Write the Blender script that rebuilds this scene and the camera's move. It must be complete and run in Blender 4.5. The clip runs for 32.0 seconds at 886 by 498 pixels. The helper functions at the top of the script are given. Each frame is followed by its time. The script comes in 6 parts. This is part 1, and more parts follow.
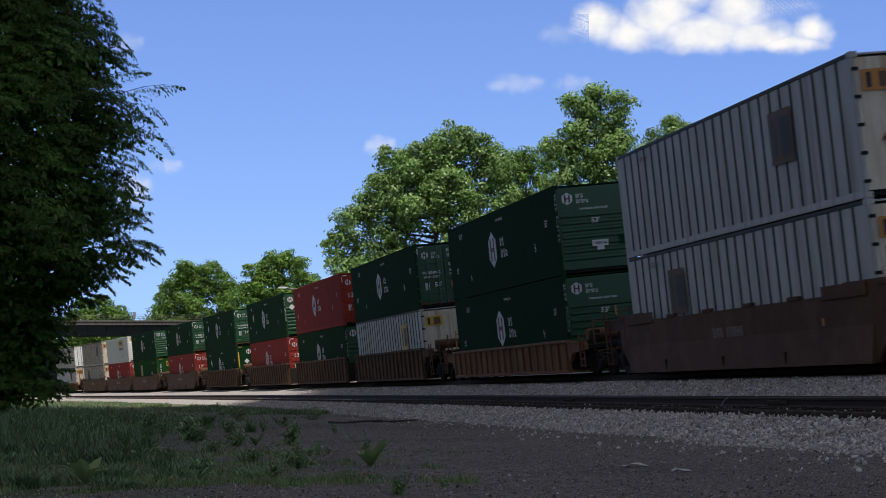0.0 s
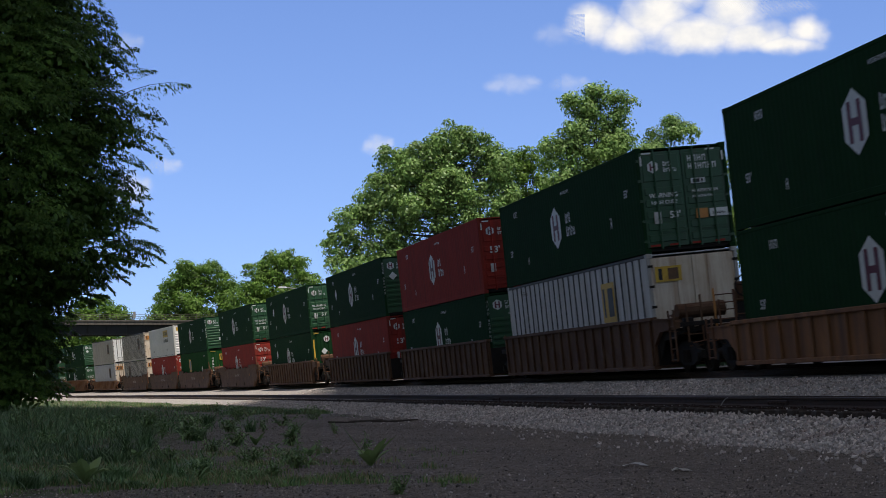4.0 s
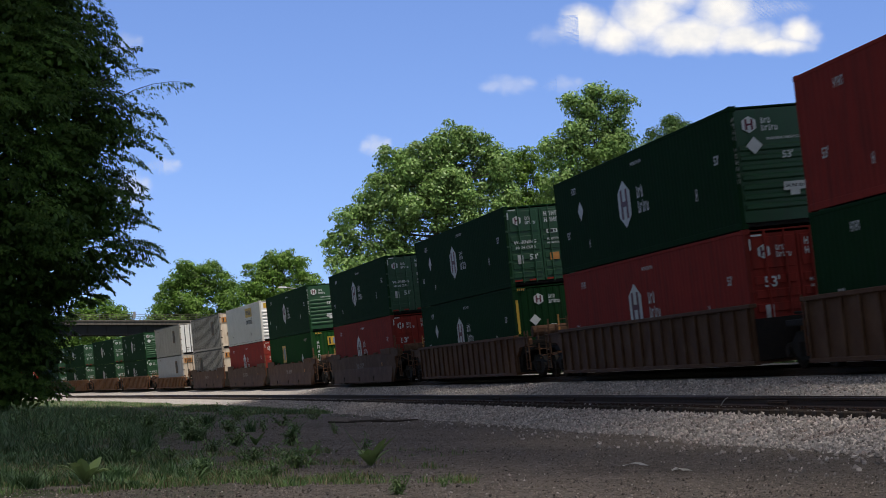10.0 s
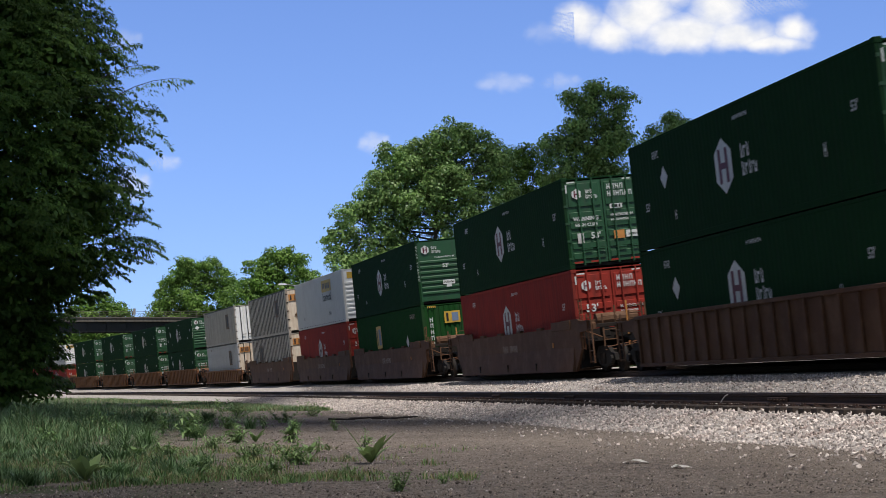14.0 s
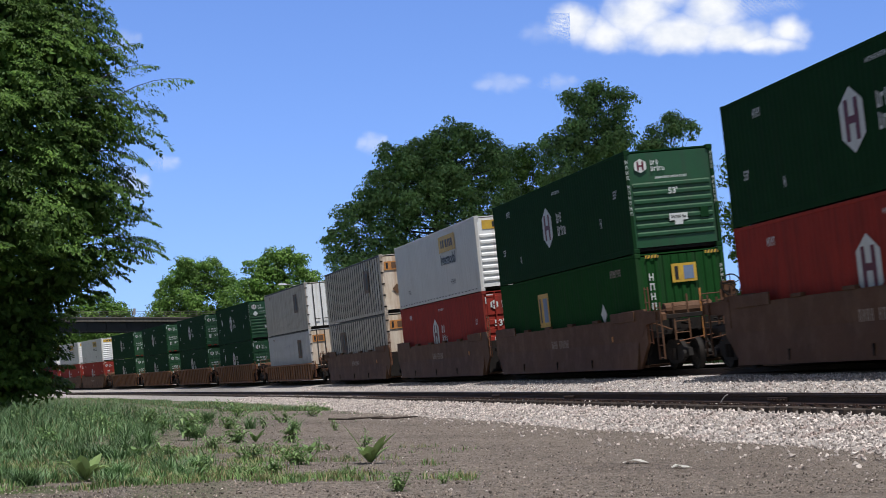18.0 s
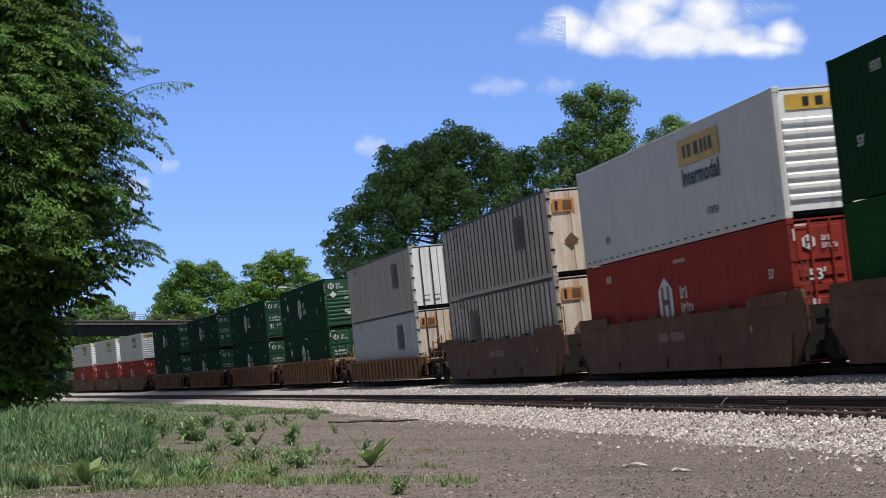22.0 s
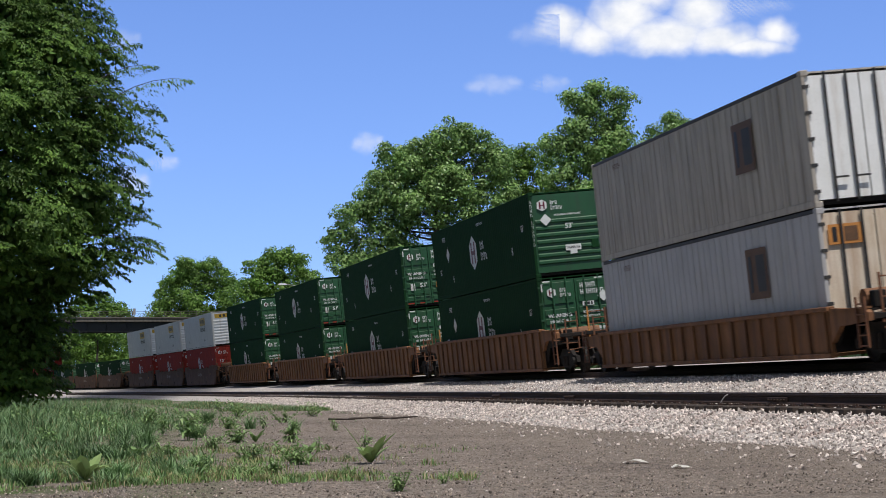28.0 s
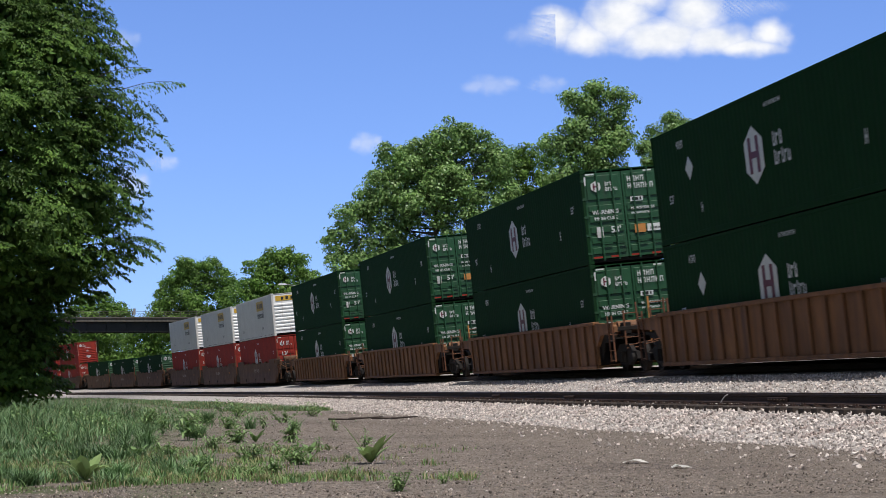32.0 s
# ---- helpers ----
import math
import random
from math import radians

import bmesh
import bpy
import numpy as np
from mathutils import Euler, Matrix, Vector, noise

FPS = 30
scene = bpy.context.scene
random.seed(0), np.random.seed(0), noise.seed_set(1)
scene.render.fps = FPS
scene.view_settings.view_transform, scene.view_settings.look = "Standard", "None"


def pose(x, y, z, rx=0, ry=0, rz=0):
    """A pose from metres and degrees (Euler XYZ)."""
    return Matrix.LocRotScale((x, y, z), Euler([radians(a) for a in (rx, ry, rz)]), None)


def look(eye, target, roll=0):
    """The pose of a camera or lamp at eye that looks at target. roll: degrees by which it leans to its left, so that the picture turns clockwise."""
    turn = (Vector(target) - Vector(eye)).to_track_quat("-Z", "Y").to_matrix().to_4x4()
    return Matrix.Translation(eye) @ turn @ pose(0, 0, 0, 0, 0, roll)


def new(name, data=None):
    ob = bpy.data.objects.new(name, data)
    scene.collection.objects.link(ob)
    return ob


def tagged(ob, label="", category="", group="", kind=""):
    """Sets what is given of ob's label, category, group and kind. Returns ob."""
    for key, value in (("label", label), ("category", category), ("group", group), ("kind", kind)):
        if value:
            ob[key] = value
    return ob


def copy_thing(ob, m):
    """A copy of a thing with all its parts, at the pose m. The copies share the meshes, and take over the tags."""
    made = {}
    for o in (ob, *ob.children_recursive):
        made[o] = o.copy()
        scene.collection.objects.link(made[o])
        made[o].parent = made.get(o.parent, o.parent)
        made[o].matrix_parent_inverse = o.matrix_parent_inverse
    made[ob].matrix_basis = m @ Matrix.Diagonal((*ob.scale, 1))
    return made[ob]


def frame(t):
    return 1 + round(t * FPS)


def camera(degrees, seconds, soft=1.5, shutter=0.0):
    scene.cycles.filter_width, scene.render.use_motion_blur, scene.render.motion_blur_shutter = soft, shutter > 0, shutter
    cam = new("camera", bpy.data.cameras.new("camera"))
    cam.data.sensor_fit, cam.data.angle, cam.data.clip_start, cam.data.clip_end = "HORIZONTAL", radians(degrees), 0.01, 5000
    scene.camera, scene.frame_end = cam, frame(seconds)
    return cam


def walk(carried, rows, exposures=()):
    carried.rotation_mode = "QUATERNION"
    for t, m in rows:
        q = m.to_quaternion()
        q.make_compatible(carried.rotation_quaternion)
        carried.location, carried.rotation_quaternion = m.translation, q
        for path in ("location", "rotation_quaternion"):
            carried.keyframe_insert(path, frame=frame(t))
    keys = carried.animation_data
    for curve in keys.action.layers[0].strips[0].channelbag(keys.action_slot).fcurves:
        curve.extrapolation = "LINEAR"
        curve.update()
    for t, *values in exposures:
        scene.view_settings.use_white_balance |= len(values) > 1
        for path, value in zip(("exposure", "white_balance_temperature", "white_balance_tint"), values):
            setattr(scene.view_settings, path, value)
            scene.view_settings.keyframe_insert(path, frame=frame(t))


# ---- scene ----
# ---- camera ----
CAM_Z = 0.95
PITCH, ROLL, STEP = 4.194, -0.68, 0.01782
cam = camera(27.41, 32.0, 0.5, 0.5)


def aim(shake):
    a = radians(PITCH + shake * STEP)
    return look((0, 0, CAM_Z), (0, 100 * math.cos(a), CAM_Z + 100 * math.sin(a)), ROLL)


# the tripod head sags and springs back a little in the wind
SHAKE = [(0, .5), (.4, 0), (12.3, 0), (12.5, -1), (12.8, -5), (13, -5.5), (14.8, -5.5), (16, 0), (16.5, 0), (16.9, -5.5), (18.6, -5.5),
         (19, -3), (19.4, -.5), (20, .7), (21, .3), (21.5, 0), (24.6, 0), (24.9, -5.5), (32, -5.5)]
# the camera warms its white balance under the cloud and cools it again in the sun
EXPO = 0.0
BALANCE = [(0, 6720), (3, 6950), (11, 6950), (13, 6800), (14, 6640), (17, 6320), (20, 6350), (24, 6480), (32, 6430)]
walk(cam, [(t, aim(s)) for t, s in SHAKE], [(t, EXPO, k, 10) for t, k in BALANCE])

# ---- world and light ----
SUN_EL, SUN_AZ = 68.0, 162.5   # azimuth clockwise from the view's +Y
sun_dir = Vector((math.sin(radians(SUN_AZ)) * math.cos(radians(SUN_EL)), math.cos(radians(SUN_AZ)) * math.cos(radians(SUN_EL)), math.sin(radians(SUN_EL))))
world = bpy.data.worlds.new("sky")
scene.world = world
world.use_nodes = True
nt = world.node_tree
sky = nt.nodes.new("ShaderNodeTexSky")
sky.sky_type, sky.sun_disc = "NISHITA", False
sky.sun_elevation, sky.sun_rotation = radians(SUN_EL), radians(SUN_AZ)
sky.altitude, sky.air_density, sky.dust_density, sky.ozone_density = 0, 1.0, 0.2, 2.5


def world_node(kind, **values):
    x = nt.nodes.new(kind)
    for key, v in values.items():
        x.inputs[key.replace("_", " ")].default_value = v
    return x


def world_mix(fac, a, b, blend="MIX"):
    x = nt.nodes.new("ShaderNodeMix")
    x.data_type, x.blend_type = "RGBA", blend
    for i, v in ((0, fac), (6, a), (7, b)):
        if isinstance(v, (tuple, float)):
            x.inputs[i].default_value = v
        else:
            nt.links.new(v, x.inputs[i])
    return x.outputs[2]


def world_math(op, a, b):
    x = nt.nodes.new("ShaderNodeMath")
    x.operation = op
    nt.links.new(a, x.inputs[0])
    nt.links.new(b, x.inputs[1])
    return x.outputs[0]


# deep blue low down and away from the sun, broken pale cloud higher up
gaze = world_node("ShaderNodeTexCoord")
lift = world_node("ShaderNodeVectorMath")
lift.inputs[1].default_value = (0, 0, 0.07)
nt.links.new(gaze.outputs["Generated"], lift.inputs[0])
unit = world_node("ShaderNodeVectorMath")
unit.operation = "NORMALIZE"
nt.links.new(lift.outputs[0], unit.inputs[0])
nt.links.new(unit.outputs[0], sky.inputs[0])
xyz = world_node("ShaderNodeSeparateXYZ")
nt.links.new(gaze.outputs["Generated"], xyz.inputs[0])
away = world_node("ShaderNodeMapRange", From_Min=0.25, From_Max=0.85)
nt.links.new(xyz.outputs[1], away.inputs["Value"])
blue = world_mix(away.outputs[0], sky.outputs[0], world_mix(1.0, sky.outputs[0], (1.04, 1.2, 1.74, 1), "MULTIPLY"))
drift = world_node("ShaderNodeTexNoise", Scale=3.0, Detail=6.0)
nt.links.new(gaze.outputs["Generated"], drift.inputs["Vector"])
cover = world_node("ShaderNodeMapRange", From_Min=0.3, From_Max=0.6)
nt.links.new(drift.outputs["Fac"], cover.inputs["Value"])
high = world_node("ShaderNodeMapRange", From_Min=0.26, From_Max=0.45)
nt.links.new(xyz.outputs[2], high.inputs["Value"])
cloudy = world_mix(world_math("MULTIPLY", cover.outputs[0], high.outputs[0]), blue, (2.5, 2.35, 2.2, 1))
nt.links.new(cloudy, nt.nodes["Background"].inputs[0])
nt.nodes["Background"].inputs[1].default_value = 0.10
sun = new("sun", bpy.data.lights.new("sun", "SUN"))
sun.data.energy, sun.data.angle, sun.data.color = 4.6, radians(0.6), (1.0, 0.96, 0.9)
sun.matrix_world = look(sun_dir * 100, (0, 0, 0))


# ---- materials ----
def mat(name, c1, c2=None, scale=3.0, rough=0.7, metal=0.0, bump=0.15, bscale=40.0, dirt=None, dirt_amount=0.35, streak=False, rand=0.0, island=False, stretch=None, spec=0.4):
    """A surface with two colours mixed at two scales, dirt patches or streaks, and fine relief."""
    m = bpy.data.materials.new(name)
    m.use_nodes = True
    n, l = m.node_tree.nodes, m.node_tree.links
    b = n["Principled BSDF"]
    c2 = c2 or tuple(min(1, v * 0.75) for v in c1)
    tc = n.new("ShaderNodeTexCoord")
    mp = n.new("ShaderNodeMapping")
    mp.inputs["Scale"].default_value = stretch or (1, 1, 1)
    l.new(tc.outputs["Object"], mp.inputs[0])
    def nz(s, detail=5, rougn=0.6, src=mp):
        t = n.new("ShaderNodeTexNoise")
        t.inputs["Scale"].default_value, t.inputs["Detail"].default_value, t.inputs["Roughness"].default_value = s, detail, rougn
        l.new(src.outputs[0], t.inputs["Vector"])
        return t.outputs["Fac"]
    def ramp(src, lo, hi):
        r = n.new("ShaderNodeMapRange")
        r.inputs["From Min"].default_value, r.inputs["From Max"].default_value = lo, hi
        l.new(src, r.inputs["Value"])
        return r.outputs[0]
    def mix(f, a, bcol):
        x = n.new("ShaderNodeMix")
        x.data_type = "RGBA"
        l.new(f, x.inputs[0])
        for i, v in ((6, a), (7, bcol)):
            if isinstance(v, tuple):
                x.inputs[i].default_value = (*v, 1)
            else:
                l.new(v, x.inputs[i])
        return x.outputs[2]
    col = mix(ramp(nz(scale), 0.3, 0.7), c1, c2)
    fine = nz(bscale, 3)
    col = mix(ramp(fine, 0.55, 0.85), col, tuple(v * 0.55 for v in c1))
    if dirt:
        src = mp
        if streak:
            src = n.new("ShaderNodeMapping")
            src.inputs["Scale"].default_value = (3.0, 3.0, 0.25)
            l.new(tc.outputs["Object"], src.inputs[0])
        col = mix(ramp(nz(1.3, 6, 0.65, src), 0.62 - dirt_amount * 0.5, 0.95 - dirt_amount * 0.4), col, dirt)
    if rand or island:
        if island:
            o = n.new("ShaderNodeNewGeometry").outputs["Random Per Island"]
        else:
            o = n.new("ShaderNodeObjectInfo").outputs["Random"]
        h = n.new("ShaderNodeHueSaturation")
        r = n.new("ShaderNodeMapRange")
        r.inputs["To Min"].default_value, r.inputs["To Max"].default_value = 1 - (rand or 0.3), 1 + (rand or 0.3)
        l.new(o, r.inputs["Value"])
        l.new(r.outputs[0], h.inputs["Value"])
        l.new(col, h.inputs["Color"])
        col = h.outputs[0]
    l.new(col, b.inputs["Base Color"])
    rr = n.new("ShaderNodeMapRange")
    rr.inputs["To Min"].default_value, rr.inputs["To Max"].default_value = max(0, rough - 0.12), min(1, rough + 0.12)
    l.new(fine, rr.inputs["Value"])
    l.new(rr.outputs[0], b.inputs["Roughness"])
    b.inputs["Metallic"].default_value = metal
    b.inputs["Specular IOR Level"].default_value = spec
    if bump:
        bp = n.new("ShaderNodeBump")
        bp.inputs["Strength"].default_value, bp.inputs["Distance"].default_value = bump, 0.02
        l.new(fine, bp.inputs["Height"])
        l.new(bp.outputs[0], b.inputs["Normal"])
    return m


def leaf_mat(name, dark, light, spread=0.35, sheen=0.45, gloss=0.3):
    """Foliage: each leaf its own tone, light shining through."""
    m = bpy.data.materials.new(name)
    m.use_nodes = True
    n, l = m.node_tree.nodes, m.node_tree.links
    b = n["Principled BSDF"]
    g = n.new("ShaderNodeNewGeometry")
    x = n.new("ShaderNodeMix")
    x.data_type = "RGBA"
    x.inputs[6].default_value, x.inputs[7].default_value = (*dark, 1), (*light, 1)
    l.new(g.outputs["Random Per Island"], x.inputs[0])
    tc = n.new("ShaderNodeTexCoord")
    t = n.new("ShaderNodeTexNoise")
    t.inputs["Scale"].default_value, t.inputs["Detail"].default_value = 0.6, 3
    l.new(tc.outputs["Object"], t.inputs["Vector"])
    h = n.new("ShaderNodeHueSaturation")
    r = n.new("ShaderNodeMapRange")
    r.inputs["From Min"].default_value, r.inputs["From Max"].default_value = 0.3, 0.7
    r.inputs["To Min"].default_value, r.inputs["To Max"].default_value = 1 - spread, 1 + spread
    l.new(t.outputs["Fac"], r.inputs["Value"])
    l.new(r.outputs[0], h.inputs["Value"])
    l.new(x.outputs[2], h.inputs["Color"])
    l.new(h.outputs[0], b.inputs["Base Color"])
    b.inputs["Roughness"].default_value = sheen
    b.inputs["Specular IOR Level"].default_value = gloss
    tr = n.new("ShaderNodeBsdfTranslucent")
    l.new(h.outputs[0], tr.inputs["Color"])
    ms = n.new("ShaderNodeMixShader")
    ms.inputs[0].default_value = 0.25
    l.new(b.outputs[0], ms.inputs[1])
    l.new(tr.outputs[0], ms.inputs[2])
    l.new(ms.outputs[0], n["Material Output"].inputs["Surface"])
    return m


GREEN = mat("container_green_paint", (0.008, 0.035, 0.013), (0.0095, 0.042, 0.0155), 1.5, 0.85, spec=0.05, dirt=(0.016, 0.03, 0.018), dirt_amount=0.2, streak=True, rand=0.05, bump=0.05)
# Lighter, glossier copy of GREEN; sunlight on the ends is put into its colour.
SUNLITGREEN = mat("glossy_green_sunlit_end_paint", (0.015, 0.066, 0.027), (0.018, 0.078, 0.032), 1.5, 0.42, spec=0.45, dirt=(0.03, 0.05, 0.03), dirt_amount=0.25, streak=True, rand=0.05, bump=0.05)
EMPGREEN = mat("container_bright_green_paint", (0.015, 0.068, 0.018), (0.013, 0.058, 0.016), 1.5, 0.9, spec=0.03, dirt=(0.03, 0.05, 0.03), dirt_amount=0.25, streak=True, bump=0.05)
RED = mat("container_red_paint", (0.31, 0.038, 0.028), (0.25, 0.034, 0.026), 1.5, 0.8, spec=0.08, dirt=(0.12, 0.03, 0.025), dirt_amount=0.3, streak=True, rand=0.05, bump=0.05)
SILVER = mat("weathered_aluminium_sheet", (0.54, 0.54, 0.55), (0.46, 0.46, 0.46), 0.8, 0.6, 0.05, dirt=(0.23, 0.2, 0.17), dirt_amount=0.35, streak=True, rand=0.1, bump=0.05)
DIRTY = mat("grimy_aluminium_sheet", (0.56, 0.52, 0.475), (0.45, 0.41, 0.37), 0.8, 0.65, 0.0, dirt=(0.2, 0.15, 0.105), dirt_amount=0.45, streak=True, bump=0.05)
SEAM = mat("dark_seam_strip", (0.025, 0.025, 0.028), (0.045, 0.042, 0.04), 3, 0.6, bump=0.05)
GREY = mat("weathered_grey_paint", (0.48, 0.44, 0.395), (0.4, 0.365, 0.32), 0.7, 0.6, dirt=(0.22, 0.19, 0.16), dirt_amount=0.4, streak=True, bump=0.05)
PALE = mat("pale_blue_grey_paint", (0.47, 0.47, 0.5), (0.41, 0.41, 0.43), 0.8, 0.55, dirt=(0.3, 0.28, 0.26), dirt_amount=0.25, streak=True, bump=0.05)
WHITE = mat("white_container_paint", (0.6, 0.59, 0.58), (0.53, 0.52, 0.51), 0.9, 0.5, dirt=(0.38, 0.35, 0.32), dirt_amount=0.18, streak=True, bump=0.05)
BRIGHT = mat("clean_white_paint", (0.8, 0.8, 0.8), (0.72, 0.72, 0.71), 2, 0.5, dirt=(0.4, 0.33, 0.26), dirt_amount=0.15, streak=True, bump=0.05)
CREAM = mat("rust_stained_cream_paint", (0.7, 0.62, 0.52), (0.56, 0.45, 0.33), 0.9, 0.6, dirt=(0.3, 0.15, 0.07), dirt_amount=0.35, streak=True, bump=0.05)
DECAL = mat("white_decal_film", (0.62, 0.64, 0.63), (0.52, 0.54, 0.54), 4, 0.5, bump=0.0)
MARK = mat("maroon_decal_film", (0.12, 0.012, 0.03), (0.1, 0.012, 0.03), 4, 0.5, bump=0.0)
WORN = mat("worn_pale_stencil_paint", (0.42, 0.36, 0.31), (0.2, 0.15, 0.12), 5, 0.7, bump=0.0)
BLACK = mat("black_decal_film", (0.015, 0.015, 0.018), (0.02, 0.02, 0.022), 4, 0.5, bump=0.0)
YELLOW = mat("yellow_decal_film", (0.62, 0.40, 0.05), (0.5, 0.3, 0.04), 4, 0.5, dirt=(0.25, 0.15, 0.06), dirt_amount=0.2, bump=0.0)
BROWNLOGO = mat("faded_brown_decal_film", (0.15, 0.075, 0.035), (0.09, 0.05, 0.03), 6, 0.6, bump=0.0)
BLUEDECAL = mat("blue_decal_film", (0.16, 0.22, 0.36), (0.14, 0.2, 0.3), 6, 0.6, bump=0.0)
ORANGE = mat("orange_decal_film", (0.52, 0.23, 0.06), (0.42, 0.17, 0.045), 6, 0.6, bump=0.0)
WELLBROWN = mat("weathered_brown_railcar_paint", (0.112, 0.054, 0.028), (0.072, 0.035, 0.02), 0.5, 0.75, spec=0.25, dirt=(0.16, 0.095, 0.06), dirt_amount=0.3, rand=0.05)
WELLTAN = mat("faded_orange_tan_railcar_paint", (0.28, 0.125, 0.046), (0.185, 0.08, 0.033), 0.9, 0.75, dirt=(0.085, 0.042, 0.026), dirt_amount=0.5, streak=True, rand=0.05)
RUST = mat("rusty_orange_steel", (0.2, 0.08, 0.035), (0.1, 0.045, 0.027), 5, 0.8, dirt=(0.07, 0.035, 0.025), dirt_amount=0.3)
IRON = mat("greasy_dark_cast_iron", (0.012, 0.011, 0.011), (0.02, 0.016, 0.014), 6, 0.75, 0.0, dirt=(0.035, 0.02, 0.013), dirt_amount=0.2, spec=0.2)
STEEL = mat("polished_wheel_steel", (0.3, 0.29, 0.28), (0.22, 0.2, 0.19), 6, 0.35, 0.9)
RAIL = mat("rusted_rail_steel", (0.03, 0.018, 0.014), (0.045, 0.024, 0.018), 4, 0.75, 0.2, dirt=(0.07, 0.035, 0.022), dirt_amount=0.2)
RAILHEAD = mat("worn_rail_head", (0.12, 0.09, 0.08), (0.07, 0.05, 0.045), 4, 0.4, 0.8)
TIE = mat("creosoted_wood_tie", (0.05, 0.037, 0.03), (0.03, 0.022, 0.019), 3, 0.9, stretch=(1, 6, 6), rand=0.25, bump=0.4)
STONE = mat("crushed_limestone", (0.6, 0.54, 0.505), (0.43, 0.375, 0.35), 9, 0.9, island=True, rand=0.55, dirt=(0.3, 0.2, 0.17), dirt_amount=0.25, bump=0.3)
PEBBLE = mat("mixed_cinder_pebbles", (0.29, 0.24, 0.205), (0.19, 0.158, 0.135), 9, 0.95, island=True, rand=0.75, bump=0.2)
BALLASTM = mat("ballast_bed", (0.49, 0.455, 0.43), (0.18, 0.158, 0.146), 11, 0.95, bump=1.0, bscale=22, dirt=(0.2, 0.145, 0.12), dirt_amount=0.15)
CONCRETE = mat("weathered_concrete", (0.36, 0.33, 0.29), (0.28, 0.26, 0.23), 0.5, 0.85, dirt=(0.16, 0.14, 0.12), dirt_amount=0.3, streak=True)
EARTH = mat("grassy_earth", (0.07, 0.10, 0.03), (0.11, 0.10, 0.055), 0.4, 0.95)
GIRDER = mat("dark_painted_steel_girder", (0.016, 0.018, 0.024), (0.025, 0.025, 0.028), 0.6, 0.6)
DECKM = mat("dark_stained_concrete", (0.15, 0.135, 0.12), (0.1, 0.09, 0.08), 0.5, 0.85, dirt=(0.06, 0.052, 0.046), dirt_amount=0.4, streak=True)
PARAPET = mat("rusty_railing_steel", (0.12, 0.1, 0.09), (0.08, 0.065, 0.055), 2, 0.7)
GALV = mat("galvanised_rail_steel", (0.36, 0.35, 0.34), (0.28, 0.27, 0.26), 2, 0.55, 0.5)
BARK = mat("furrowed_grey_bark", (0.10, 0.08, 0.065), (0.06, 0.05, 0.042), 4, 0.95, stretch=(3, 3, 0.6), bump=0.8, bscale=18)
PAPER = mat("crumpled_white_paper", (0.78, 0.77, 0.74), (0.7, 0.68, 0.64), 8, 0.8)
DEADWOOD = mat("weathered_dead_wood", (0.05, 0.04, 0.035), (0.09, 0.07, 0.06), 6, 0.9, stretch=(1, 5, 5))
L_NEAR = leaf_mat("locust_leaves", (0.046, 0.105, 0.021), (0.12, 0.205, 0.038), 0.5, 0.5, 0.2)
L_MID = leaf_mat("maple_leaves", (0.075, 0.16, 0.025), (0.17, 0.28, 0.055), 0.28)
L_OAK = leaf_mat("oak_leaves", (0.1, 0.2, 0.055), (0.25, 0.38, 0.12), 0.35, 0.42, 0.32)
L_FAR = leaf_mat("woodland_leaves", (0.07, 0.155, 0.025), (0.17, 0.29, 0.055), 0.3)
# Undergrowth leaves darkened; the shade behind the cars is put into their colour.
L_SHADE = leaf_mat("shade_toned_leaves", (0.014, 0.034, 0.008), (0.035, 0.07, 0.018), 0.3)
L_GRASS = leaf_mat("grass_blades", (0.05, 0.12, 0.03), (0.21, 0.32, 0.16), 0.4)
L_FRESH = leaf_mat("fresh_grass_blades", (0.06, 0.135, 0.03), (0.22, 0.33, 0.12), 0.35)
L_DRY = leaf_mat("dry_grass_blades", (0.2, 0.18, 0.08), (0.34, 0.3, 0.17), 0.25)
L_WEED = leaf_mat("weed_leaves", (0.11, 0.21, 0.06), (0.3, 0.42, 0.18), 0.2)
L_MULL = leaf_mat("pale_woolly_leaves", (0.2, 0.3, 0.1), (0.33, 0.43, 0.18), 0.15)

# ---- the line of the track ----
Z0, GRADE, BANK = 1.26, 0.004, 5.35
X0, Y0, TH0, K0, K1 = 9.733, 35.174, -1.38863, -7.747e-4, 1.66e-7
LAT1, DROP1 = 4.27, 0.64          # the second track: how far beside the first and below it


def ground_z(y):
    return -0.0040 * max(-60.0, min(430.0, y - 35.0))


_track = {}


def track(s):
    """Place, height of the rail tops and heading of the train's track at s metres along it."""
    key = round(s, 3)
    if key not in _track:
        n = 40
        u = np.linspace(0, s, n + 1)
        th = TH0 + K0 * u + K1 * u * u / 2
        c, sn, d = np.cos(th), np.sin(th), s / n
        _track[key] = (X0 + d * (c.sum() - .5 * (c[0] + c[-1])), Y0 + d * (sn.sum() - .5 * (sn[0] + sn[-1])), Z0 + GRADE * max(-440, s), float(th[-1]))
    return _track[key]


def beside(s, lat, dz):
    """A point lat metres towards the camera's side of the track and dz above its rails."""
    x, y, z, th = track(s)
    return Vector((x + math.sin(th) * lat, y - math.cos(th) * lat, z + dz))


def on_track(s, half=6.0):
    """The pose of a vehicle whose middle is at s."""
    a, b = beside(s - half, 0, 0), beside(s + half, 0, 0)
    d = b - a
    m = (a + b) / 2
    return Matrix.Translation(m) @ Matrix.Rotation(math.atan2(d.y, d.x), 4, "Z") @ Matrix.Rotation(-math.atan2(d.z, d.xy.length), 4, "Y") @ Matrix.Rotation(radians(BANK), 4, "X")


